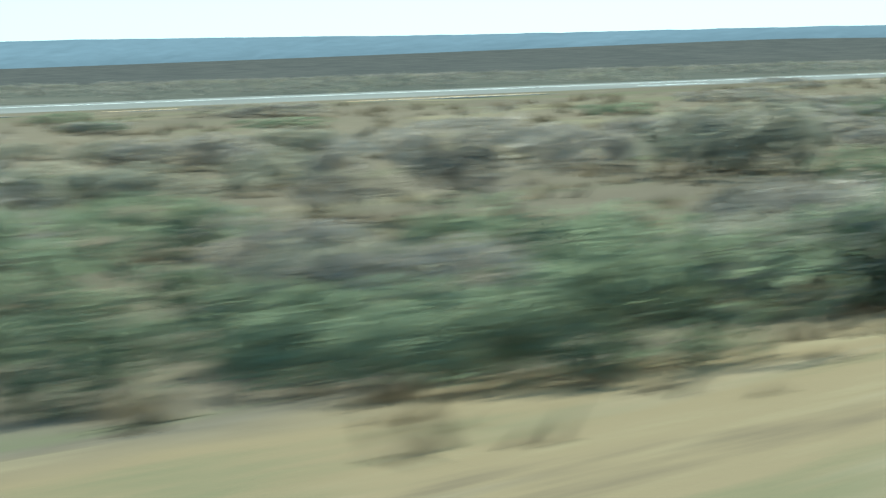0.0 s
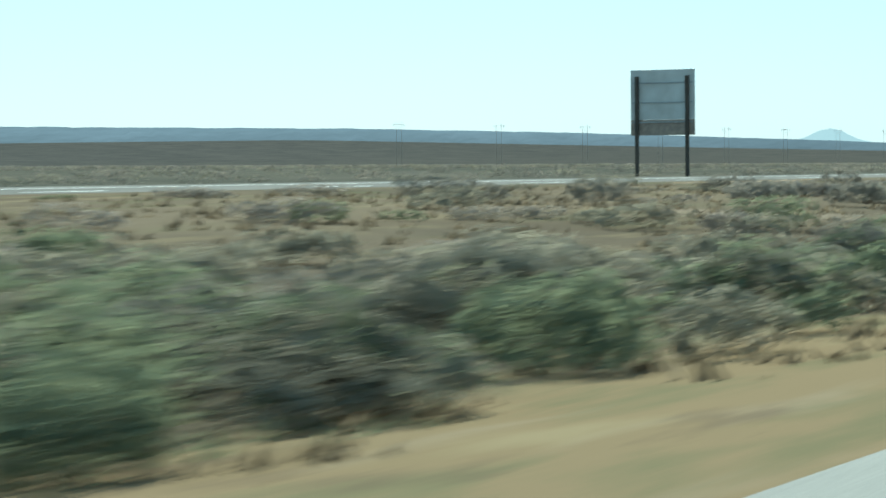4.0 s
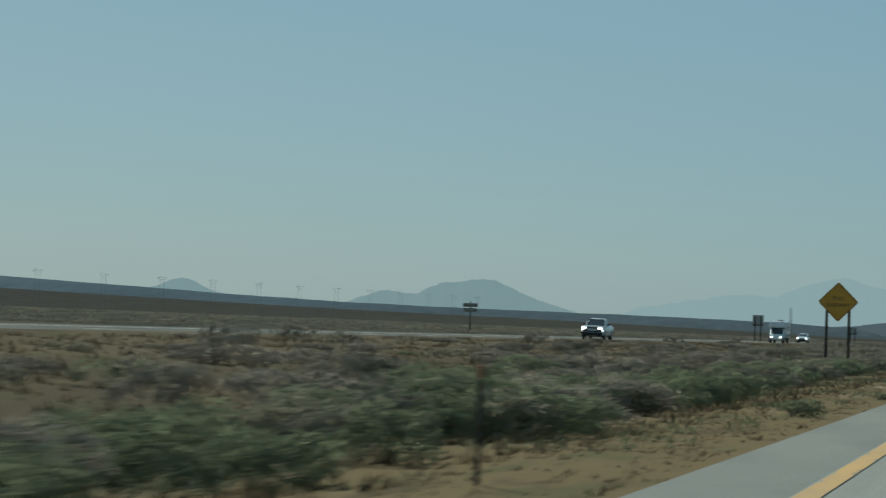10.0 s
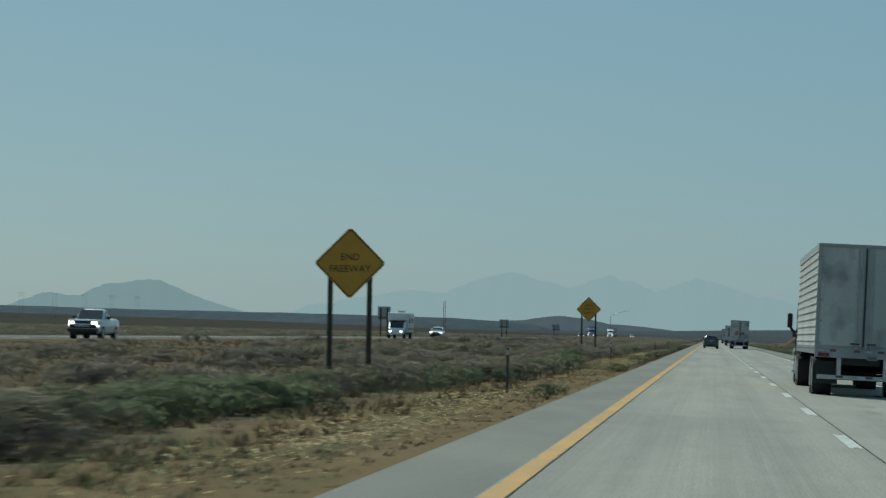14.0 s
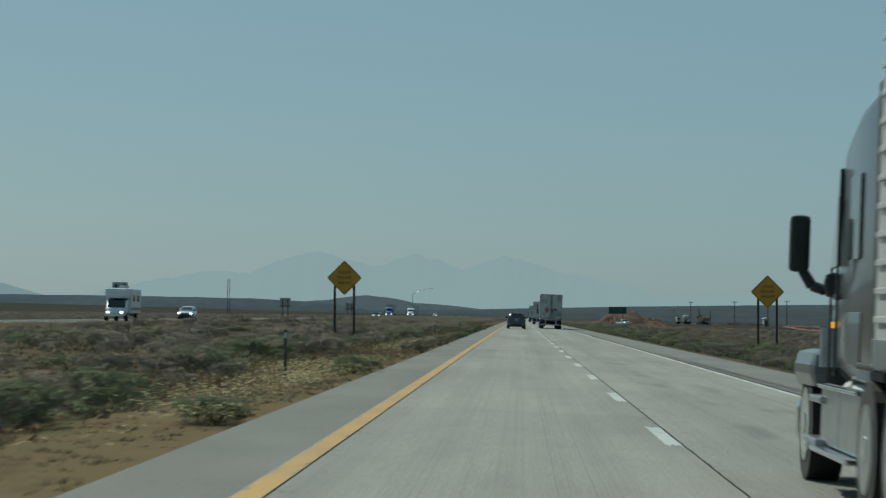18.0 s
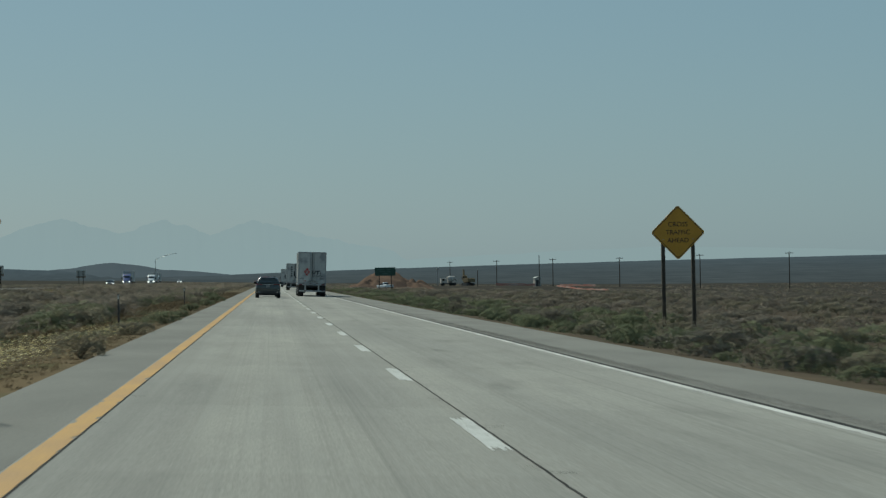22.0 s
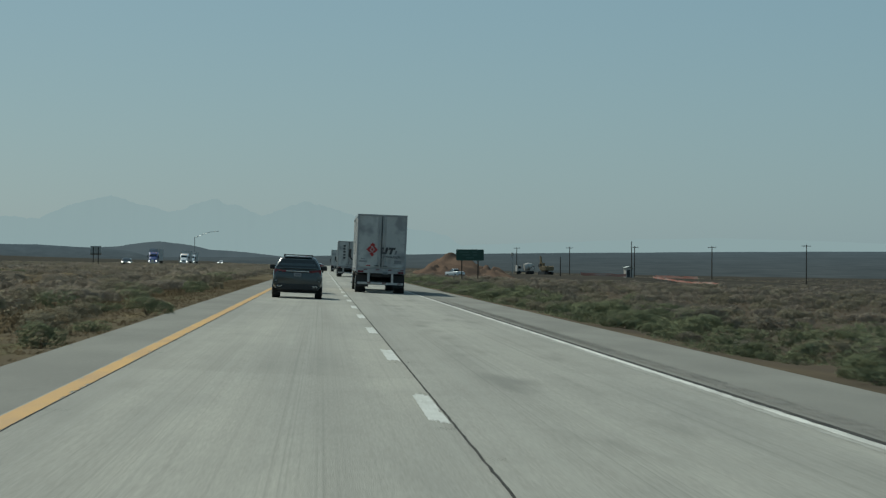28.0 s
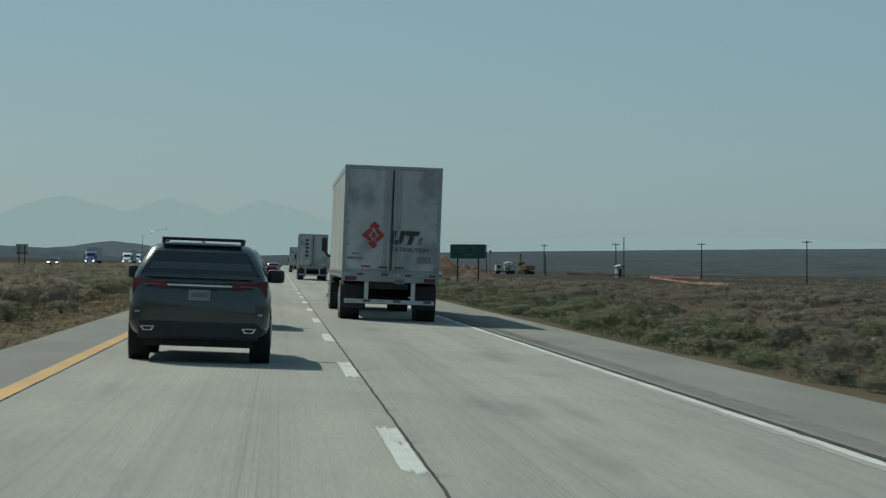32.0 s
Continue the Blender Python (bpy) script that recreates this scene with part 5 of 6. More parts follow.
# ---- earthworks on the right ----
def spoil_heap(x, y, h, rx, ry, seed):
    v, f = [], []
    n, r = 40, 14
    for j in range(r + 1):
        q = j / r
        for i in range(n):
            a = 6.2832 * i / n
            rr = q * (1 + .18 * noise.noise((math.cos(a) * 1.5, math.sin(a) * 1.5, seed)))
            z = h * (0.5 + 0.5 * math.cos(min(1, q * 1.02) * 3.1416)) ** 0.6 * (1 + .6 * noise.noise((rr * 4 * math.cos(a), rr * 4 * math.sin(a), seed))) - .15
            v.append((x + rx * rr * math.cos(a), y + ry * rr * math.sin(a), land(x, y, False) + z))
    for j in range(r):
        for i in range(n):
            a, b = j * n + i, j * n + (i + 1) % n
            f.append((a, b, b + n, a + n))
    tagged(new("soil_mound", mesh_from("soil_mound", v, f, SOIL_RED, True)), "heap of reddish excavated soil on the plain", "soil heap", "soil heaps")


spoil_heap(30.6, 1010, 4.7, 9.5, 16, 1.0)
spoil_heap(37.2, 1006, 2.3, 6.5, 12, 2.0)
spoil_heap(25.0, 1000, 2.2, 6.5, 12, 4.0)


def excavator(x, y):
    e = thing("excavator", "weathered yellow crawler excavator standing on the plain", "excavator", m=pose(x, y, land(x, y, False), 0, 0, 25))
    for sx in (-1, 1):
        t = part("track", plate(rounded(3.8, .85, .4), .6, "x"), DARKSTEEL, e)
        t.location = (sx * 1.1, 0, 0)
    part("turntable", rods(((0, 0, .8), (0, 0, 1.1), .8), seg=16), DARKSTEEL, e)
    house = part("house", boxes((0, -.5, 1.75, 2.5, 3.2, 1.3), bevel=.12), MACHINE_YELLOW, e)
    part("counterweight", boxes((0, -2.2, 1.7, 2.4, .6, 1.1), bevel=.15), MACHINE_YELLOW, house)
    cab = part("cab", boxes((-.75, .7, 2.35, .95, 1.5, 1.75), bevel=.1), MACHINE_YELLOW, e)
    part("window", boxes((-.75, 1.46, 2.6, .75, .03, .95), (-1.235, .7, 2.6, .02, 1.1, .9)), GLASS, cab)
    boom = part("boom", boxes((.3, 2.2, 3.4, .4, .45, 4.2), bevel=.08), MACHINE_YELLOW, e)
    boom.matrix_basis = pose(0, 0, 0, -12)
    part("arm", boxes((.3, 3.4, 3.9, .3, .35, 2.6), bevel=.06), MACHINE_YELLOW, e)
    part("bucket", plate([(3.0, 2.0), (3.9, 2.0), (4.0, 2.7), (3.4, 2.9)], .9, "x"), DARKSTEEL, e).location = (.3, 0, 0)


excavator(62.5, 1144)


def hut(x, y):
    h = thing("hut", "small pale site hut with a sloped roof on the plain", "hut", m=pose(x, y, land(x, y, False), 0, 0, 12))
    part("wall", boxes((0, 0, 1.2, 1.9, 1.9, 2.5), bevel=.02), PLASTER, h)
    part("roof", plate([(-1.15, 2.40), (0, 2.75), (1.15, 2.40), (1.15, 2.52), (0, 2.88), (-1.15, 2.52)], 2.3), SIGN_WHITE, h)
    part("door", boxes((-.3, -.97, 1.0, .8, .05, 1.9)), DARKSTEEL, h)


hut(78.5, 1088)


def orange_fence(x0, y0, x1, y1, h=.9):
    f = thing("barrier_fence", "low orange plastic mesh fence round the site", "fence", "site fences")
    n = int(math.hypot(x1 - x0, y1 - y0) / 4)
    for k in range(n):
        xa, ya = x0 + (x1 - x0) * k / n, y0 + (y1 - y0) * k / n
        xb, yb = x0 + (x1 - x0) * (k + 1) / n, y0 + (y1 - y0) * (k + 1) / n
        za, zb = land(xa, ya, False), land(xb, yb, False)
        sag = .12 * math.sin(k * 2.3)
        bm = bmesh.new()
        loft(bm, [[(xa, ya - .02, za + .2), (xa, ya + .02, za + .2), (xa, ya + .02, za + h), (xa, ya - .02, za + h)],
                  [((xa + xb) / 2, (ya + yb) / 2 - .02, (za + zb) / 2 + .15), ((xa + xb) / 2, (ya + yb) / 2 + .02, (za + zb) / 2 + .15),
                   ((xa + xb) / 2, (ya + yb) / 2 + .02, (za + zb) / 2 + h - .1 + sag), ((xa + xb) / 2, (ya + yb) / 2 - .02, (za + zb) / 2 + h - .1 + sag)],
                  [(xb, yb - .02, zb + .2), (xb, yb + .02, zb + .2), (xb, yb + .02, zb + h), (xb, yb - .02, zb + h)]])
        part("mesh_panel", bm, FENCE_ORANGE, f)
        part("stake", rods(((xa, ya, za - .1), (xa, ya, za + h + .1), .04), seg=6), STEEL, f)


orange_fence(66, 1085, 77, 1080, .9)
orange_fence(80.5, 1056, 87.5, 1000, .6)
orange_fence(84, 1078, 92, 1060, .8)


def drum_mixer(x, y):
    """A small pale mixer on wheels: tilted drum, chute, cab and frame."""
    t = thing("mixer_truck", "pale grey concrete mixer truck at the earthworks", "truck", m=pose(x, y, land(x, y, False), 0, 0, 8))
    drum = part("drum", rods(((-.1, 0, 1.75), (.9, 0, 1.95), .85, 1.0), ((.9, 0, 1.95), (2.1, 0, 2.35), 1.0, .45), seg=18), PLASTER, t)
    part("drum_band", rods(((.82, 0, 1.93), (.98, 0, 1.97), 1.03), seg=18), STEEL, drum)
    part("chute", boxes((2.45, 0, 1.55, .35, .5, 1.1), bevel=.05), STEEL, t)
    cab = part("cab", boxes((-1.55, 0, 1.45, 1.3, 1.9, 1.5), bevel=.12), PLASTER, t)
    part("window", boxes((-1.55, -.955, 1.75, .8, .02, .6)), GLASS, cab)
    part("frame", boxes((.1, 0, .62, 4.6, 1.2, .22), bevel=.03), DARKSTEEL, t)
    for sx in (-1.6, .9, 1.8):
        for sy in (-1, 1):
            part("wheel", rods(((sx, sy * .65, .45), (sx, sy * .98, .45), .45), seg=14), RUBBER, t)


drum_mixer(52.4, 1092)


def site_pole(x, y):
    p = thing("light_mast", "white-headed site light mast", "mast", m=pose(x, y, land(x, y, False)))
    part("pole", rods(((0, 0, 0), (0, 0, 4.9), .10, .08)), STEEL, p)
    part("lamp_head", boxes((0, 0, 5.1, .7, .6, .8), bevel=.1), PLASTER, p)


site_pole(50.5, 1109)


def bare_pole(x, y, h, label):
    p = thing("bare_pole", label, "pole", m=pose(x, y, land(x, y, False)))
    part("pole", rods(((0, 0, -.3), (0, 0, h), .13, .10)), POST, p)
    part("cap", rods(((0, 0, h), (0, 0, h + .12), .14, .06)), STEEL, p)


bare_pole(59.1, 1066.7, 4.6, "short bare wooden pole at the earthworks")
bare_pole(78.3, 1080.2, 9.0, "tall thin bare pole beside the site hut")
# ---- vehicles ----
def wheel_parts(parent, x, y, r, w, rim=ALLOY, seg=20):
    t = part("wheel", rods(((x - w / 2, y, r), (x + w / 2, y, r), r), seg=seg), RUBBER, parent)
    s = 1 if x > 0 else -1
    bm = rods(((x + s * w / 2 - s * .02, y, r), (x + s * w / 2 + s * .012, y, r), r * .66), seg=seg)
    part("rim", bm, rim, t)
    part("hub", rods(((x + s * w / 2, y, r), (x + s * w / 2 + s * .02, y, r), r * .2), seg=10), CHROME, t)
    return t


def quad_panel(pts, out, t=.012):
    """A thin panel on four corners, pushed out along the vector out."""
    bm = bmesh.new()
    o = Vector(out)
    loft(bm, [[Vector(p) + o * .002 for p in pts], [Vector(p) + o * t for p in pts]])
    return bm


def car(name, label, paint, m, category="car", L=4.95, W=1.96, H=1.70, rack=False, pickup=False, front=True, lit=False):
    c = thing(name, label, category, m=m)
    k, kw, kh = L / 4.95, W / 1.96, H / 1.70
    bm = bmesh.new()
    rings = []
    for y, w, z0, z1, r in ((0.0, 1.56, .52, 1.00, .14), (.05, 1.78, .42, 1.09, .18), (.22, 1.93, .36, 1.15, .20), (1.0, 1.97, .30, 1.18, .2), (2.4, 1.96, .28, 1.12, .18),
                            (3.5, 1.96, .28, 1.06, .17), (4.25, 1.92, .30, 1.00, .18), (4.72, 1.82, .34, .88, .18), (4.95, 1.50, .42, .74, .12)):
        rings.append([(px * kw, y * k, pz * kh) for px, pz in rounded(w, z1 - z0, r, z0)])
    loft(bm, rings)
    body = part("body", bm, paint, c, smooth=True)
    # cabin
    bm = bmesh.new()
    rings = []
    spec = ((1.00, .935, .05, 3.60), (1.215, .90, .13, 3.45), (1.38, .835, .25, 3.00), (1.56, .735, .41, 2.60), (1.63, .66, .52, 2.45), (1.672, .50, .80, 2.20))
    if pickup:
        spec = ((1.00, .90, 1.75, 3.70), (1.12, .89, 1.80, 3.60), (1.40, .80, 1.95, 3.10), (1.62, .70, 2.05, 2.75), (1.70, .5, 2.2, 2.6))
    for z, hw, ya, yb in spec:
        pts = []
        rr = .16
        for cx, cy, a0 in ((hw - rr, yb - rr, 0), (-hw + rr, yb - rr, 90), (-hw + rr, ya + rr, 180), (hw - rr, ya + rr, 270)):
            for q in range(4):
                a = radians(a0 + 30 * q)
                pts.append(((cx + rr * math.cos(a)) * kw, (cy + rr * math.sin(a)) * k, z * kh))
        rings.append(pts)
    loft(bm, rings)
    cabin = part("cabin", bm, paint, c, smooth=True)
    z0, h0, ya0, yb0 = spec[1]
    z1, h1, ya1, yb1 = spec[3]
    S = lambda x, y, z: (x * kw, y * k, z * kh)
    part("rear_window", quad_panel([S(-h0 + .075, ya0 + .03, z0 + .005), S(h0 - .075, ya0 + .03, z0 + .005), S(h1 - .10, ya1 - .02, z1 - .03), S(-h1 + .10, ya1 - .02, z1 - .03)], (0, -1, .5), .02), GLASS, cabin)
    part("windscreen", quad_panel([S(-h0 + .10, yb0 - .005, z0), S(h0 - .10, yb0 - .005, z0), S(h1 - .06, yb1 + .02, z1), S(-h1 + .06, yb1 + .02, z1)], (0, 1, .6), .04), GLASS, cabin)
    for s in (-1, 1):
        for a, b in ((.06, .47), (.50, .90)):
            lo0, lo1 = ya0 + (yb0 - ya0) * a + .12, ya0 + (yb0 - ya0) * b - .05
            hi0, hi1 = ya1 + (yb1 - ya1) * a + .03, ya1 + (yb1 - ya1) * b
            part("side_window", quad_panel([S(s * (h0 + .0), lo0, z0 + .02), S(s * h0, lo1, z0 + .02), S(s * h1, hi1, z1 - .02), S(s * h1, hi0, z1 - .02)], (s, 0, .3), .02), GLASS, cabin)
        part("mirror", boxes((s * 1.04 * kw, 3.05 * k, 1.22 * kh, .26, .14, .20), bevel=.06), paint if paint is PAINT_RED else BLACK_PLASTIC, c)
        # rear lamps
        bm = bmesh.new()
        loft(bm, [[S(s * .46, .035, 1.035), S(s * .46, .035, 1.105), S(s * .94, .17, 1.16), S(s * .94, .17, .95)],
                  [S(s * .46, -.012, 1.035), S(s * .46, -.012, 1.105), S(s * .93, .095, 1.16), S(s * .93, .095, .94)]])
        part("tail_light", bm, TAIL_RED, c)
        part("tail_light_lens", boxes((s * .66 * kw, .015 * k, 1.075 * kh, .2, .02, .02)), material_lens, c)
        # exhaust trims and bumper reflectors
        pts = [(s * .60, .50), (s * .80, .50), (s * .76, .435), (s * .63, .435)]
        tip = part("exhaust_trim", moved(plate([(u * kw, v * kh) for u, v in pts], .06), y=-.035), CHROME, c)
        part("exhaust_opening", moved(plate([(s * .7 * kw + (u * kw - s * .7 * kw) * .7, .468 * kh + (v - .468) * kh * .62) for u, v in pts], .07), y=-.038), BLACK_PLASTIC, tip)
        if front:
            part("headlight", boxes((s * .70 * kw, 4.80 * k, .76 * kh, .40, .2, .15), bevel=.04), LAMP_ON if lit else LENS, c)
        for yy in (.98, 3.92):
            wheel_parts(c, s * (.98 - .13) * kw, yy * k, .37 * kh, .28)
    part("lower_bumper", boxes((0, .06 * k, .45 * kh, 1.66 * kw, .16, .26), bevel=.05), BLACK_PLASTIC, c)
    part("underbody", boxes((0, 2.4 * k, .27 * kh, 1.5 * kw, 4.2 * k, .1)), BLACK_PLASTIC, c)
    part("chrome_strip", boxes((0, -.012, 1.075 * kh, .90 * kw, .03, .03), bevel=.01), CHROME, c)
    pl = part("number_plate", boxes((0, -.012, .94 * kh, .30, .02, .15), bevel=.005), PLATE, c)
    part("plate_bar", boxes((0, -.025, .94 * kh, .22, .006, .06)), PLATE_BAR, pl)
    part("plate_recess", boxes((0, .016, .94 * kh, .5, .03, .2), bevel=.01), BLACK_PLASTIC, c)
    if front:
        part("grille", boxes((0, 4.90 * k, .70 * kh, 1.02 * kw, .16, .24), bevel=.03), BLACK_PLASTIC, c)
        part("grille_trim", boxes((0, 4.90 * k + .09, .72 * kh, .9 * kw, .02, .05), bevel=.008), CHROME, c)
        part("lower_intake", boxes((0, 4.84 * k, .47 * kh, 1.5 * kw, .26, .2), bevel=.04), BLACK_PLASTIC, c)
        part("front_bumper", boxes((0, 4.88 * k, .36 * kh, 1.6 * kw, .2, .12), bevel=.04), BLACK_PLASTIC, c)
    if pickup:
        part("bonnet", boxes((0, 4.36 * k, .93 * kh, 1.84 * kw, 1.12 * k, .34), bevel=.12), paint, c)
        part("fascia", boxes((0, 4.93 * k, .80 * kh, 1.66 * kw, .1, .44), bevel=.03), BLACK_PLASTIC, c)
        part("chrome_bar", boxes((0, 4.995 * k, .82 * kh, 1.0 * kw, .03, .08), bevel=.01), CHROME, c)
        part("bumper", boxes((0, 4.97 * k, .48 * kh, 1.84 * kw, .18, .2), bevel=.04), BLACK_PLASTIC, c)
        for s in (-1, 1):
            part("headlight", boxes((s * .70 * kw, 4.99 * k, .90 * kh, .34, .06, .17), bevel=.02), LAMP_ON if lit else LENS, c)
        part("bed_liner", boxes((0, .9 * k, 1.085 * kh, 1.5, 1.5, .05)), BLACK_PLASTIC, c)
    if rack:
        for s in (-1, 1):
            part("roof_rail", rods(((s * .55, .68, 1.685), (s * .55, 2.35, 1.70), .018)), BLACK_PLASTIC, c)
            for yy in (.72, 2.3):
                part("rail_foot", boxes((s * .55, yy, 1.658, .04, .1, .06), bevel=.01), BLACK_PLASTIC, c)
        for yy in (.85, 2.05):
            part("crossbar", rods(((-.58, yy, 1.722), (.58, yy, 1.722), .018)), BLACK_PLASTIC, c)
            for s in (-1, 1):
                part("bar_foot", boxes((s * .55, yy, 1.705, .05, .07, .06), bevel=.01), BLACK_PLASTIC, c)
        part("antenna_fin", plate([(.85, 1.655), (1.12, 1.66), (1.08, 1.69), (.95, 1.73)], .035, "x"), BLACK_PLASTIC, c)
        part("rear_wiper", rods(((.0, .12, 1.19), (-.36, .17, 1.23), .012)), BLACK_PLASTIC, c)
        part("tailgate_lip", boxes((0, .075, 1.185, 1.46, .10, .022), bevel=.009), paint, c)
        # corner reflectors in silver paint, which stands in for their glint
        for q in (-1, 1):
            part("bumper_reflector", boxes((q * .83, .03, .69, .10, .03, .03), bevel=.008), PAINT_SILVER, c, "bumper corner reflector with its glint painted pale")
        part("spoiler", boxes((0, .52, 1.638, 1.10, .16, .022), bevel=.008), paint, c)
        part("tailgate_trim", boxes((0, .02, .70, 1.60, .03, .02)), BLACK_PLASTIC, c)
    return c


material_lens = material("pink_lens", (0.28, 0.05, 0.055), 0.2, (0.22, 0.04, 0.045), 5)


def trailer(parent, L=16.15, W=2.59, z0=1.12, top=4.11, logo="", ribs=False):
    h = top - z0
    body = part("box_body", boxes((0, L / 2, (z0 + top) / 2, W - .04, L - .1, h - .03)), TRAILER_WHITE, parent)
    # side posts or panel ribs
    n = int(L / .61)
    for s in (-1, 1):
        part("top_rail", boxes((s * (W / 2 - .02), L / 2, top - .07, .03, L, .15), bevel=.006), ALLOY, body)
        part("bottom_rail", boxes((s * (W / 2 - .02), L / 2, z0 + .1, .03, L, .22), bevel=.006), ALLOY, body)
        for k in range(int(L / 1.22)):
            part("reflective_tape", boxes((s * (W / 2 - .003), 1 + k * 1.22, z0 + .12, .006, .45, .05)), TAPE_RED, body)
        for k in range(1, n if not ribs else 0):
            part("side_rib", boxes((s * (W / 2 - .02), k * .61, (z0 + top) / 2, .008, .05, h - .3)), TRAILER_WHITE, body)
        if ribs:
            for k in range(13):
                part("side_corrugation", boxes((s * (W / 2 - .008), L / 2, z0 + .35 + k * .205, .035, L - .3, .05), bevel=.01), TRAILER_WHITE, body)
    # rear frame, doors and locking bars
    part("rear_frame", boxes((-W / 2 + .05, .03, (z0 + top) / 2, .10, .12, h), (W / 2 - .05, .03, (z0 + top) / 2, .10, .12, h), (0, .03, top - .05, W - .2, .12, .10), bevel=.012), TRAILER_STAIN, parent)
    part("rear_sill", boxes((0, .02, z0 + .03, W - .02, .14, .24), bevel=.012), TRAILER_STAIN, parent)
    for s in (-1, 1):
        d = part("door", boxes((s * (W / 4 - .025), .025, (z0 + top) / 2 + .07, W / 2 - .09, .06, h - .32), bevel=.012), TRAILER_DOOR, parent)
        for xx in (.075, .19):
            part("lock_rod", rods(((s * xx, -.035, z0 + .16), (s * xx, -.035, top - .13), .022)), ALLOY, d)
        part("lock_handle", boxes((s * .22, -.06, z0 + .30, .24, .03, .04)), DARKSTEEL, d)
        for k in range(5):
            part("hinge", boxes((s * (W / 2 - .10), -.02, z0 + .30 + k * .58, .13, .03, .055), bevel=.008), TRAILER_STAIN, d)
        part("tail_light", boxes((s * (W / 2 - .25), -.06, z0 - .02, .30, .03, .10)), TAIL_RED, parent)
        part("mud_flap", boxes((s * .93, .55, .62, .62, .02, .62)), BLACK_PLASTIC, parent)
        part("guard_upright", boxes((s * .62, .10, .78, .12, .10, .58), bevel=.01), ALLOY, parent)
        for yy in (1.25, 2.50):
            wheel_parts(parent, s * 1.02, yy, .51, .52, ALLOY, 22)
    part("door_seal", boxes((0, -.006, (z0 + top) / 2 + .07, .05, .02, h - .32)), DARKSTEEL, parent)
    for k in range(6):
        part("guard_tape", boxes((-1.0 + k * .4, .03, .52, .2, .012, .06)), TAPE_RED if k % 2 else TAPE_PALE, parent)
    part("underride_bar", boxes((0, .10, .50, W - .2, .12, .12), bevel=.015), ALLOY, parent)
    for k in range(8):
        part("sill_tape", boxes((-1.12 + k * .32, -.053, z0 + .10, .17, .006, .06)), TAPE_RED if k % 2 else TAPE_PALE, parent)
    part("bogie_frame", boxes((0, 1.9, .95, 1.0, 3.2, .22)), DARKSTEEL, parent)
    # added dark panel: blocks the lit ground seen under the trailer
    part("cross_member", boxes((0, 3.0, .86, 2.2, .12, .5)), DARKSTEEL, parent)
    for yy in (1.25, 2.5):
        part("axle", rods(((-1.0, yy, .51), (1.0, yy, .51), .09)), DARKSTEEL, parent)
    pl = part("number_plate", boxes((.25, -.06, z0 - .06, .28, .015, .14)), PLATE, parent)
    part("plate_bar", boxes((.25, -.071, z0 - .06, .22, .006, .06)), PLATE_BAR, pl)
    for s in (-1, 1):
        leg = part("landing_leg", boxes((s * .75, L - 4, .75, .12, .12, .8), bevel=.01), DARKSTEEL, parent)
        part("landing_foot", boxes((s * .75, L - 4, .34, .28, .28, .04)), DARKSTEEL, leg)
    if logo == "mark":
        zc = z0 + 1.14
        # a red woven cross, then two dark slanted shapes and a grey one
        for pts in ([(-.80, .0), (-.58, .20), (-.50, .12), (-.63, .0), (-.52, -.10), (-.58, -.17)], [(-.60, .24), (-.47, .37), (-.32, .24), (-.42, .13), (-.50, .20), (-.53, .17)],
                    [(-.64, -.21), (-.47, -.36), (-.37, -.26), (-.50, -.12), (-.56, -.18)], [(-.37, .18), (-.18, .0), (-.40, -.20), (-.46, -.12), (-.34, .0), (-.44, .11)], [(-.56, .02), (-.48, .10), (-.40, -.02), (-.48, -.09)]):
            part("red_mark", moved(plate(pts, .008), y=-.014, z=zc), TRAILER_RED, parent)
        for pts in ([(.01, .14), (.14, .14), (.09, -.08), (.13, -.12), (.19, -.08), (.24, .14), (.36, .14), (.29, -.16), (.21, -.22), (.03, -.22), (-.04, -.14)],
                    [(.38, .14), (.74, .14), (.72, .03), (.60, .03), (.53, -.22), (.41, -.22), (.48, .03), (.36, .03)]):
            part("dark_mark", moved(plate(pts, .008), y=-.050, z=zc), TRAILER_INK, parent)
        part("grey_mark", moved(plate([(.74, -.02), (.84, -.02), (.78, -.22), (.68, -.22)], .008), y=-.014, z=zc), TRAILER_GREY, parent)
        lettering("lettering", "DISTRIBUTION", .150, TRAILER_INK, parent, pose(.50, -.050, zc - .36, 90), .002)
        part("faint_sticker", boxes((.88, -.012, z0 + .52, .38, .006, .18)), TRAILER_GREY, parent)
        part("sticker", boxes((-.66, -.012, z0 + .34, .24, .008, .13)), SIGN_WHITE, parent)
        part("sticker", boxes((-.66, -.014, z0 + .31, .24, .008, .05)), TRAILER_RED, parent)
        part("unit_number_bar", boxes((-.95, -.012, z0 + .52, .42, .006, .07), (-.95, -.012, z0 + .64, .2, .006, .05)), TRAILER_GREY, parent)
    if logo == "bars":
        for k in range(5):
            part("dark_mark", boxes((-.55, -.012, top - .55 - k * .34, .26, .008, .20)), TRAILER_INK, parent)




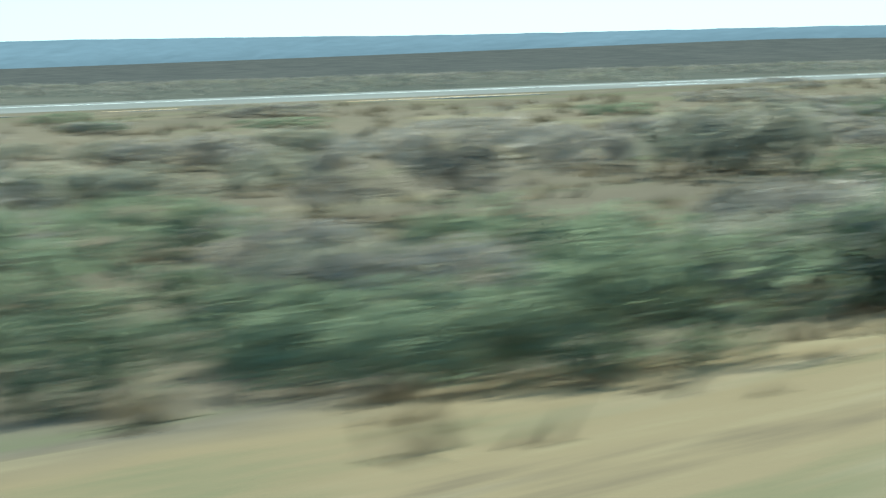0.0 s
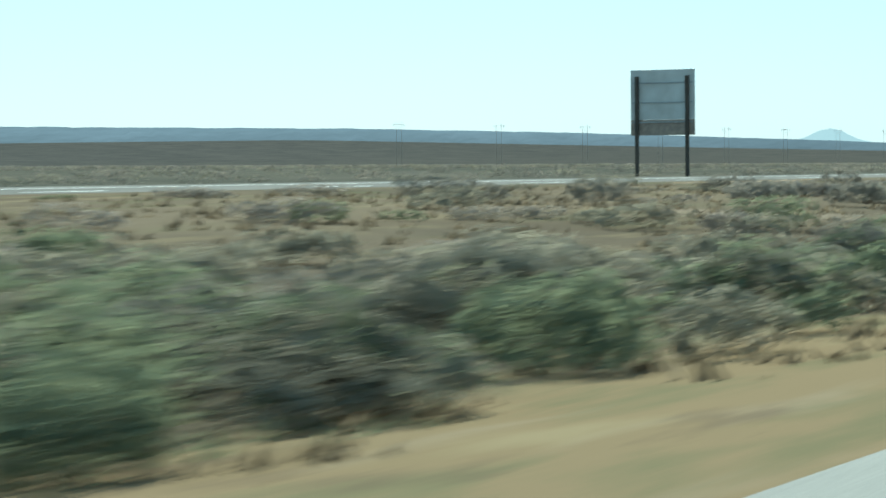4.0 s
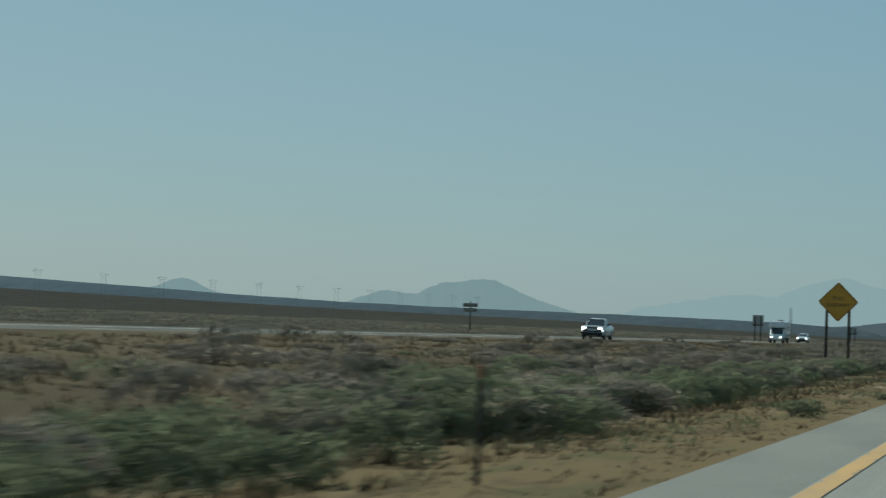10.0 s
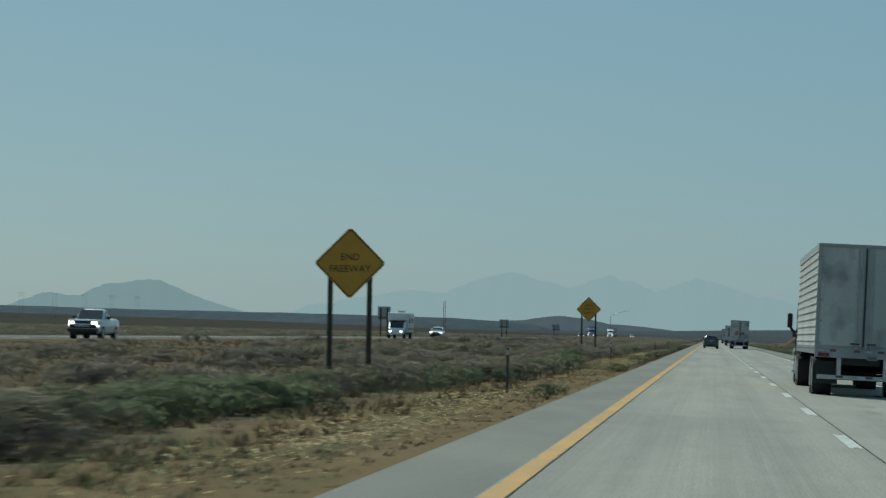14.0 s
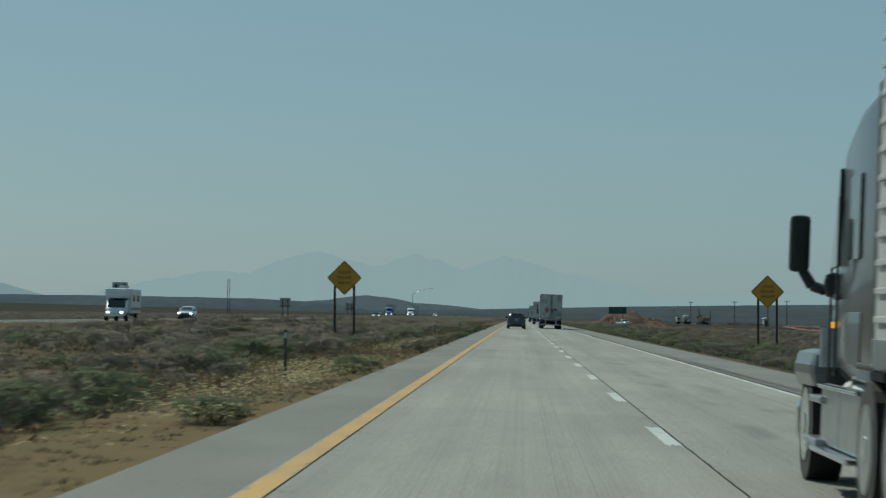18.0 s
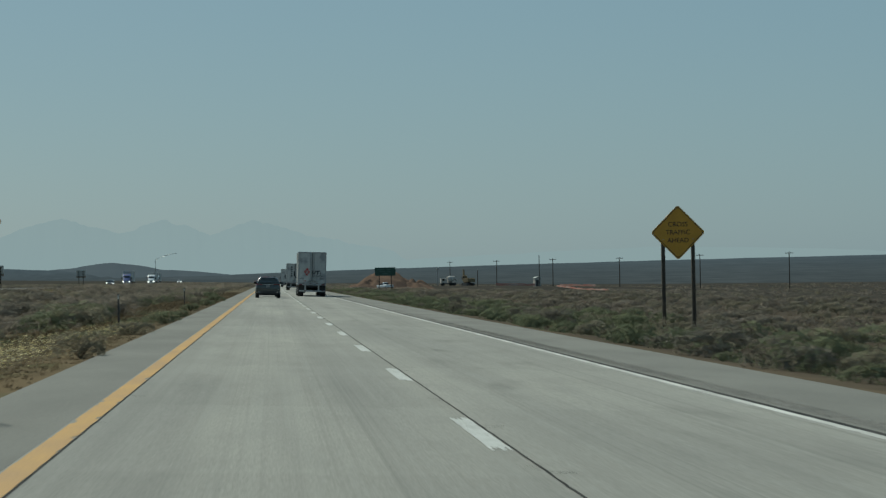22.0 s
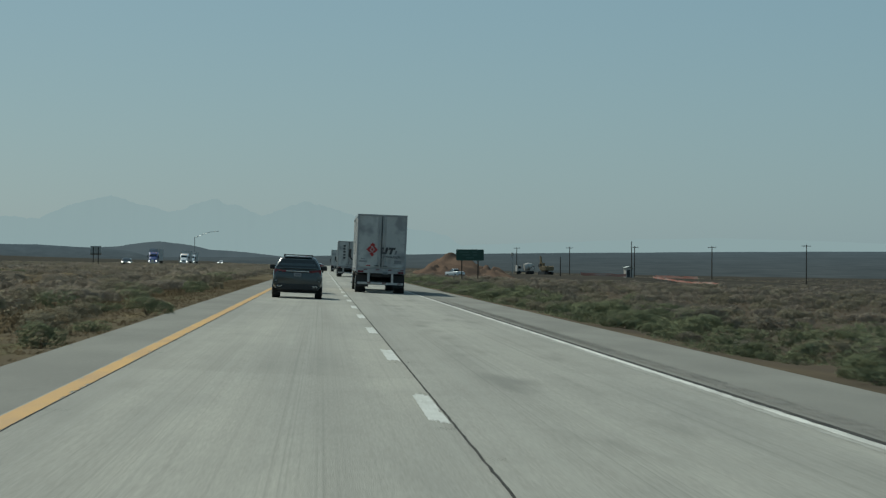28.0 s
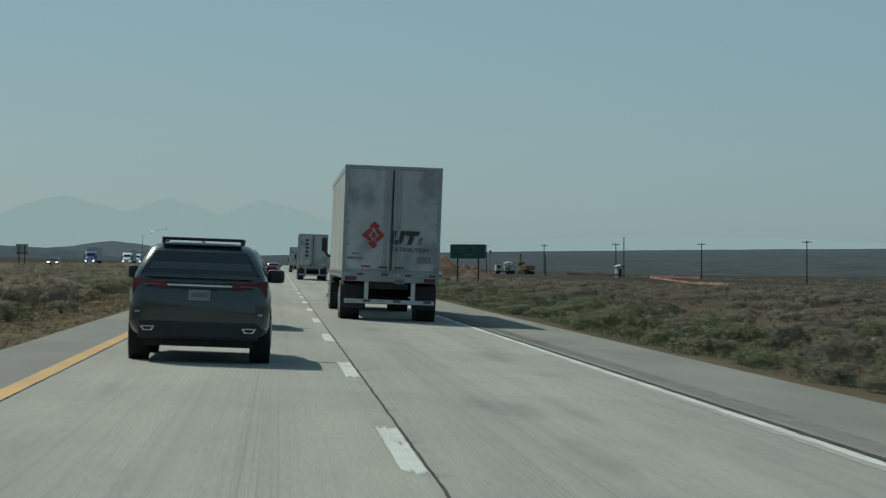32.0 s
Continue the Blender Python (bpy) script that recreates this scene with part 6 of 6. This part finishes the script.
def tractor(c, paint, y=0.0, lit=False):
    """A bonneted road tractor; y is the back of its frame, and it faces +y."""
    P = lambda name, bm, mat, par=None, smooth=False: part(name, moved(bm, y=y), mat, par or c, smooth=smooth)
    P("chassis", boxes((-.45, 3.6, .78, .1, 7.0, .26), (.45, 3.6, .78, .1, 7.0, .26)), DARKSTEEL)
    # sleeper and cab: rounded boxes with a roof that sweeps up to the back
    bm = bmesh.new()
    rings = []
    for yy, w, z0, z1, r in ((2.05, 2.36, 1.05, 3.22, .15), (2.2, 2.42, 1.0, 3.30, .18), (3.4, 2.42, .95, 3.22, .2), (4.4, 2.36, .95, 3.05, .22), (5.1, 2.22, .98, 2.78, .22), (5.7, 2.05, 1.0, 2.15, .2), (5.95, 1.95, 1.0, 2.0, .2)):
        rings.append([(px, yy, pz) for px, pz in rounded(w, z1 - z0, r, z0)])
    cab = P("cab", loft(bm, rings), paint, smooth=True)
    bm = bmesh.new()
    rings = []
    for yy, w, z0, z1, r in ((5.8, 2.0, .85, 2.0, .25), (6.4, 1.96, .85, 1.92, .3), (7.0, 1.86, .80, 1.72, .3), (7.35, 1.70, .70, 1.50, .28), (7.48, 1.4, .72, 1.3, .2)):
        rings.append([(px, yy, pz) for px, pz in rounded(w, z1 - z0, r, z0)])
    hood = P("bonnet", loft(bm, rings), paint, smooth=True)
    P("windscreen", quad_panel([(-.92, 5.68, 2.16), (.92, 5.68, 2.16), (.86, 5.16, 2.70), (-.86, 5.16, 2.70)], (0, .8, .5), .05), GLASS, cab)
    P("grille", boxes((0, 7.45, 1.08, .85, .1, .62), bevel=.04), CHROME, hood)
    for k in range(6):
        P("grille_bar", boxes((0, 7.51, .85 + k * .09, .8, .02, .025)), DARKSTEEL, hood)
    P("bumper", boxes((0, 7.42, .52, 2.35, .3, .36), bevel=.06), CHROME)
    for s in (-1, 1):
        P("headlight", boxes((s * .82, 7.28, 1.02, .3, .3, .26), bevel=.07), LAMP_ON if lit else LENS, hood)
        P("wing", boxes((s * 1.02, 6.62, 1.02, .42, 1.5, .36), bevel=.14), paint)
        wheel_parts(c, s * 1.03, y + 6.62, .51, .3, CHROME, 24)
        for yy in (.75, 2.05):
            wheel_parts(c, s * .98, y + yy, .51, .56, ALLOY, 24)
            P("mud_wing", boxes((s * .98, yy, 1.12, .62, 1.1, .05), bevel=.02), BLACK_PLASTIC)
        P("side_window", quad_panel([(s * 1.175, 4.50, 1.92), (s * 1.11, 5.42, 1.92), (s * 1.105, 5.1, 2.62), (s * 1.17, 4.50, 2.74)], (s, 0, 0), .04), GLASS, cab)
        P("door_line", boxes((s * 1.215, 4.42, 1.75, .02, .03, 1.5)), DARKSTEEL, cab)
        P("door_line", boxes((s * 1.13, 5.5, 1.5, .02, .03, .9)), DARKSTEEL, cab)
        P("cab_fairing", boxes((s * 1.20, 1.90, 2.14, .05, .72, 2.25), bevel=.02), BLACK_PLASTIC, cab)
        P("sleeper_window", quad_panel([(s * 1.212, 3.05, 1.95), (s * 1.212, 3.62, 1.95), (s * 1.212, 3.62, 2.62), (s * 1.212, 3.05, 2.62)], (s, 0, 0), .02), GLASS, cab)
        P("locker_door", boxes((s * 1.212, 3.3, 1.32, .02, .75, .42), bevel=.008), paint, cab)
        P("door_handle", boxes((s * 1.19, 4.62, 1.66, .04, .18, .05), bevel=.012), BLACK_PLASTIC, cab)
        # wing mirror on its bowed arm
        arm = bmesh.new()
        last = Vector((s * 1.10, 5.35, 1.80))
        for q in ((s * 1.20, 5.42, 1.73), (s * 1.30, 5.48, 1.76), (s * 1.39, 5.5, 1.90)):
            rod(arm, last, q, .05, .045)
            last = Vector(q)
        mir = P("mirror", boxes((s * 1.42, 5.5, 2.13, .18, .13, .50), bevel=.05), BLACK_PLASTIC)
        part("mirror_arm", moved(arm, y=y), BLACK_PLASTIC, mir)
        P("mirror_bracket", boxes((s * 1.13, 5.32, 1.77, .16, .24, .22), bevel=.07), BLACK_PLASTIC, mir)
        P("marker_light", boxes((s * 1.03, 6.1, 1.42, .05, .12, .07), bevel=.02), AMBER)
        tank = P("fuel_tank", rods(((s * .92, 3.0, .74), (s * .92, 4.75, .74), .25), seg=20), STEEL)
        for yy in (3.4, 4.3):
            P("tank_strap", rods(((s * .92, yy, .74), (s * .92, yy + .06, .74), .26), seg=20), STEEL, tank)
        P("step", boxes((s * 1.13, 5.3, .42, .34, .85, .06), (s * 1.12, 5.3, .78, .3, .8, .06), bevel=.015), ALLOY)
        for ya, yb in ((2.72, 3.95), (3.97, 5.2)):
            skirt = P("side_skirt", boxes((s * 1.17, (ya + yb) / 2, .66, .10, yb - ya, .52), bevel=.03), ALLOY)
            P("skirt_ledge", boxes((s * 1.21, (ya + yb) / 2, .90, .10, yb - ya - .06, .035), bevel=.012), CHROME, skirt)
        P("tread_step", boxes((s * 1.24, 3.96, .37, .16, 2.4, .05), bevel=.015), CHROME)
        P("air_cleaner", rods(((s * 1.02, 5.85, 1.05), (s * 1.02, 5.85, 1.40), .15), seg=16), STEEL)
    P("roof_lights", boxes(*[(-.7 + k * .35, 4.6, 3.03, .1, .08, .05) for k in range(5)]), AMBER, cab)
    P("fifth_wheel", boxes((0, 1.4, 1.02, .9, 1.0, .1), bevel=.02), DARKSTEEL)
    P("exhaust_stack", rods(((-1.05, 1.95, 1.0), (-1.05, 1.95, 4.0), .07), ((1.05, 1.95, 1.0), (1.05, 1.95, 4.0), .07)), CHROME)


def semi(name, label, m, paint, trailer_len=16.15, logo="", ribs=False, group="", lit=False):
    """Origin at the back of the trailer, wheels on z = 0, facing +y."""
    c = thing(name, label, "truck", group, m=m)
    trailer(c, L=trailer_len, logo=logo, ribs=ribs)
    tractor(c, paint, trailer_len - 1.75, lit)
    return c


def on_road(x, y):
    return pose(x, y, road_z(x) + .002, 0, LEAN, 0)


def oncoming(x, y):
    return pose(x, y, far_z(x) + .002, 0, math.degrees(math.atan(FAR_SLOPE)), 180)


car("dark_suv", "dark slate sport utility car with roof rack and chrome strip", PAINT_DARK, on_road(-.35, 558.0), "car", rack=True)
semi("semi_truck", "dirty white box-trailer truck with red and black rear markings", on_road(3.68, 589.5), PAINT_WHITE, logo="mark")
semi("semi_truck", "white box-trailer truck with a column of dark rear lettering", on_road(3.70, 745.0), PAINT_WHITE, logo="bars")
semi("semi_truck", "dark silver bonneted truck with ribbed white trailer and metal tanks", on_road(3.78, 296.8), PAINT_GREY, trailer_len=14.6, ribs=True)
car("red_suv", "dark red sport utility car ahead in the lane", PAINT_RED, on_road(-.46, 577.0), "car", L=4.7, H=1.76)
car("silver_car", "silver saloon car far ahead in the lane", PAINT_SILVER, on_road(.0, 850.0), "car", L=4.7, W=1.84, H=1.48)
semi("semi_truck", "dark box-trailer truck far ahead in the slow lane", on_road(3.7, 930.0), PAINT_BLUE)
car("white_pickup", "white pickup truck on the oncoming carriageway", PAINT_WHITE, oncoming(-38.2, 382.0), "pickup truck", L=5.4, W=2.0, H=1.85, pickup=True, lit=True)
car("white_car", "white car on the oncoming carriageway", PAINT_WHITE, oncoming(-41.6, 606.0), "car", L=4.8, W=1.9, H=1.65, lit=True)
car("dark_car", "dark car on the oncoming carriageway", PAINT_DARK, oncoming(-38.2, 960.0), "car", L=4.8, W=1.9, H=1.6, lit=True)
semi("semi_truck", "blue bonneted truck with a pale trailer on the oncoming road", oncoming(-41.6, 1106.0), PAINT_BLUE, lit=True)
semi("semi_truck", "white bonneted truck on the oncoming road", oncoming(-41.6, 1290.0), PAINT_WHITE, lit=True)
semi("semi_truck", "white bonneted truck in the near oncoming lane", oncoming(-38.2, 1185.0), PAINT_WHITE, lit=True)
car("parked_pickup", "white pickup truck parked beside the soil mounds", PAINT_WHITE, pose(30.2, 984.0, land(30.2, 984.0, False), 0, 0, 30), "pickup truck", L=5.2, W=1.95, H=1.8, pickup=True)
car("white_car", "white car far off on the oncoming carriageway", PAINT_WHITE, oncoming(-38.2, 1420.0), "car", L=4.8, W=1.9, H=1.65, lit=True)


def motorhome(m):
    c = thing("motorhome", "white motorhome with rooftop unit on the oncoming road", "motorhome", m=m)
    part("coach_body", boxes((0, 3.2, 1.95, 2.4, 6.2, 2.4), bevel=.15), PAINT_WHITE, c)
    part("overcab", boxes((0, 6.8, 2.65, 2.3, 1.3, .95), bevel=.2), PAINT_WHITE, c)
    bm = bmesh.new()
    loft(bm, [[(px, yy, pz) for px, pz in rounded(w, z1 - z0, .15, z0)] for yy, w, z0, z1 in ((6.2, 2.0, .5, 2.2), (7.2, 2.0, .5, 1.9), (7.7, 1.95, .5, 1.25), (8.6, 1.8, .5, 1.1))])
    part("cab", bm, PAINT_WHITE, c, smooth=True)
    part("windscreen", quad_panel([(-.85, 7.68, 1.3), (.85, 7.68, 1.3), (.8, 7.25, 2.0), (-.8, 7.25, 2.0)], (0, .8, .5), .04), GLASS, c)
    part("roof_unit", boxes((0, 3.2, 3.28, .8, 1.2, .3), bevel=.08), PLASTER, c)
    part("side_stripe", boxes((-1.21, 3.2, 1.2, .02, 6.0, .25), (1.21, 3.2, 1.2, .02, 6.0, .25)), TRAILER_GREY, c)
    for s in (-1, 1):
        part("side_window", boxes((s * 1.21, 2.0, 2.2, .02, 1.3, .6)), GLASS, c)
        part("side_window", boxes((s * 1.21, 4.6, 2.2, .02, 1.0, .6)), GLASS, c)
        part("headlight", boxes((s * .65, 8.56, .85, .3, .1, .2), bevel=.03), LAMP_ON, c)
        for yy in (1.6, 7.4):
            wheel_parts(c, s * .95, yy, .4, .3)
    part("bumper", boxes((0, 8.65, .55, 1.9, .15, .2), bevel=.03), CHROME, c)
    part("underbody", boxes((0, 3.5, .6, 1.8, 6.5, .25)), BLACK_PLASTIC, c)


motorhome(oncoming(-38.3, 536.0))
scrub()
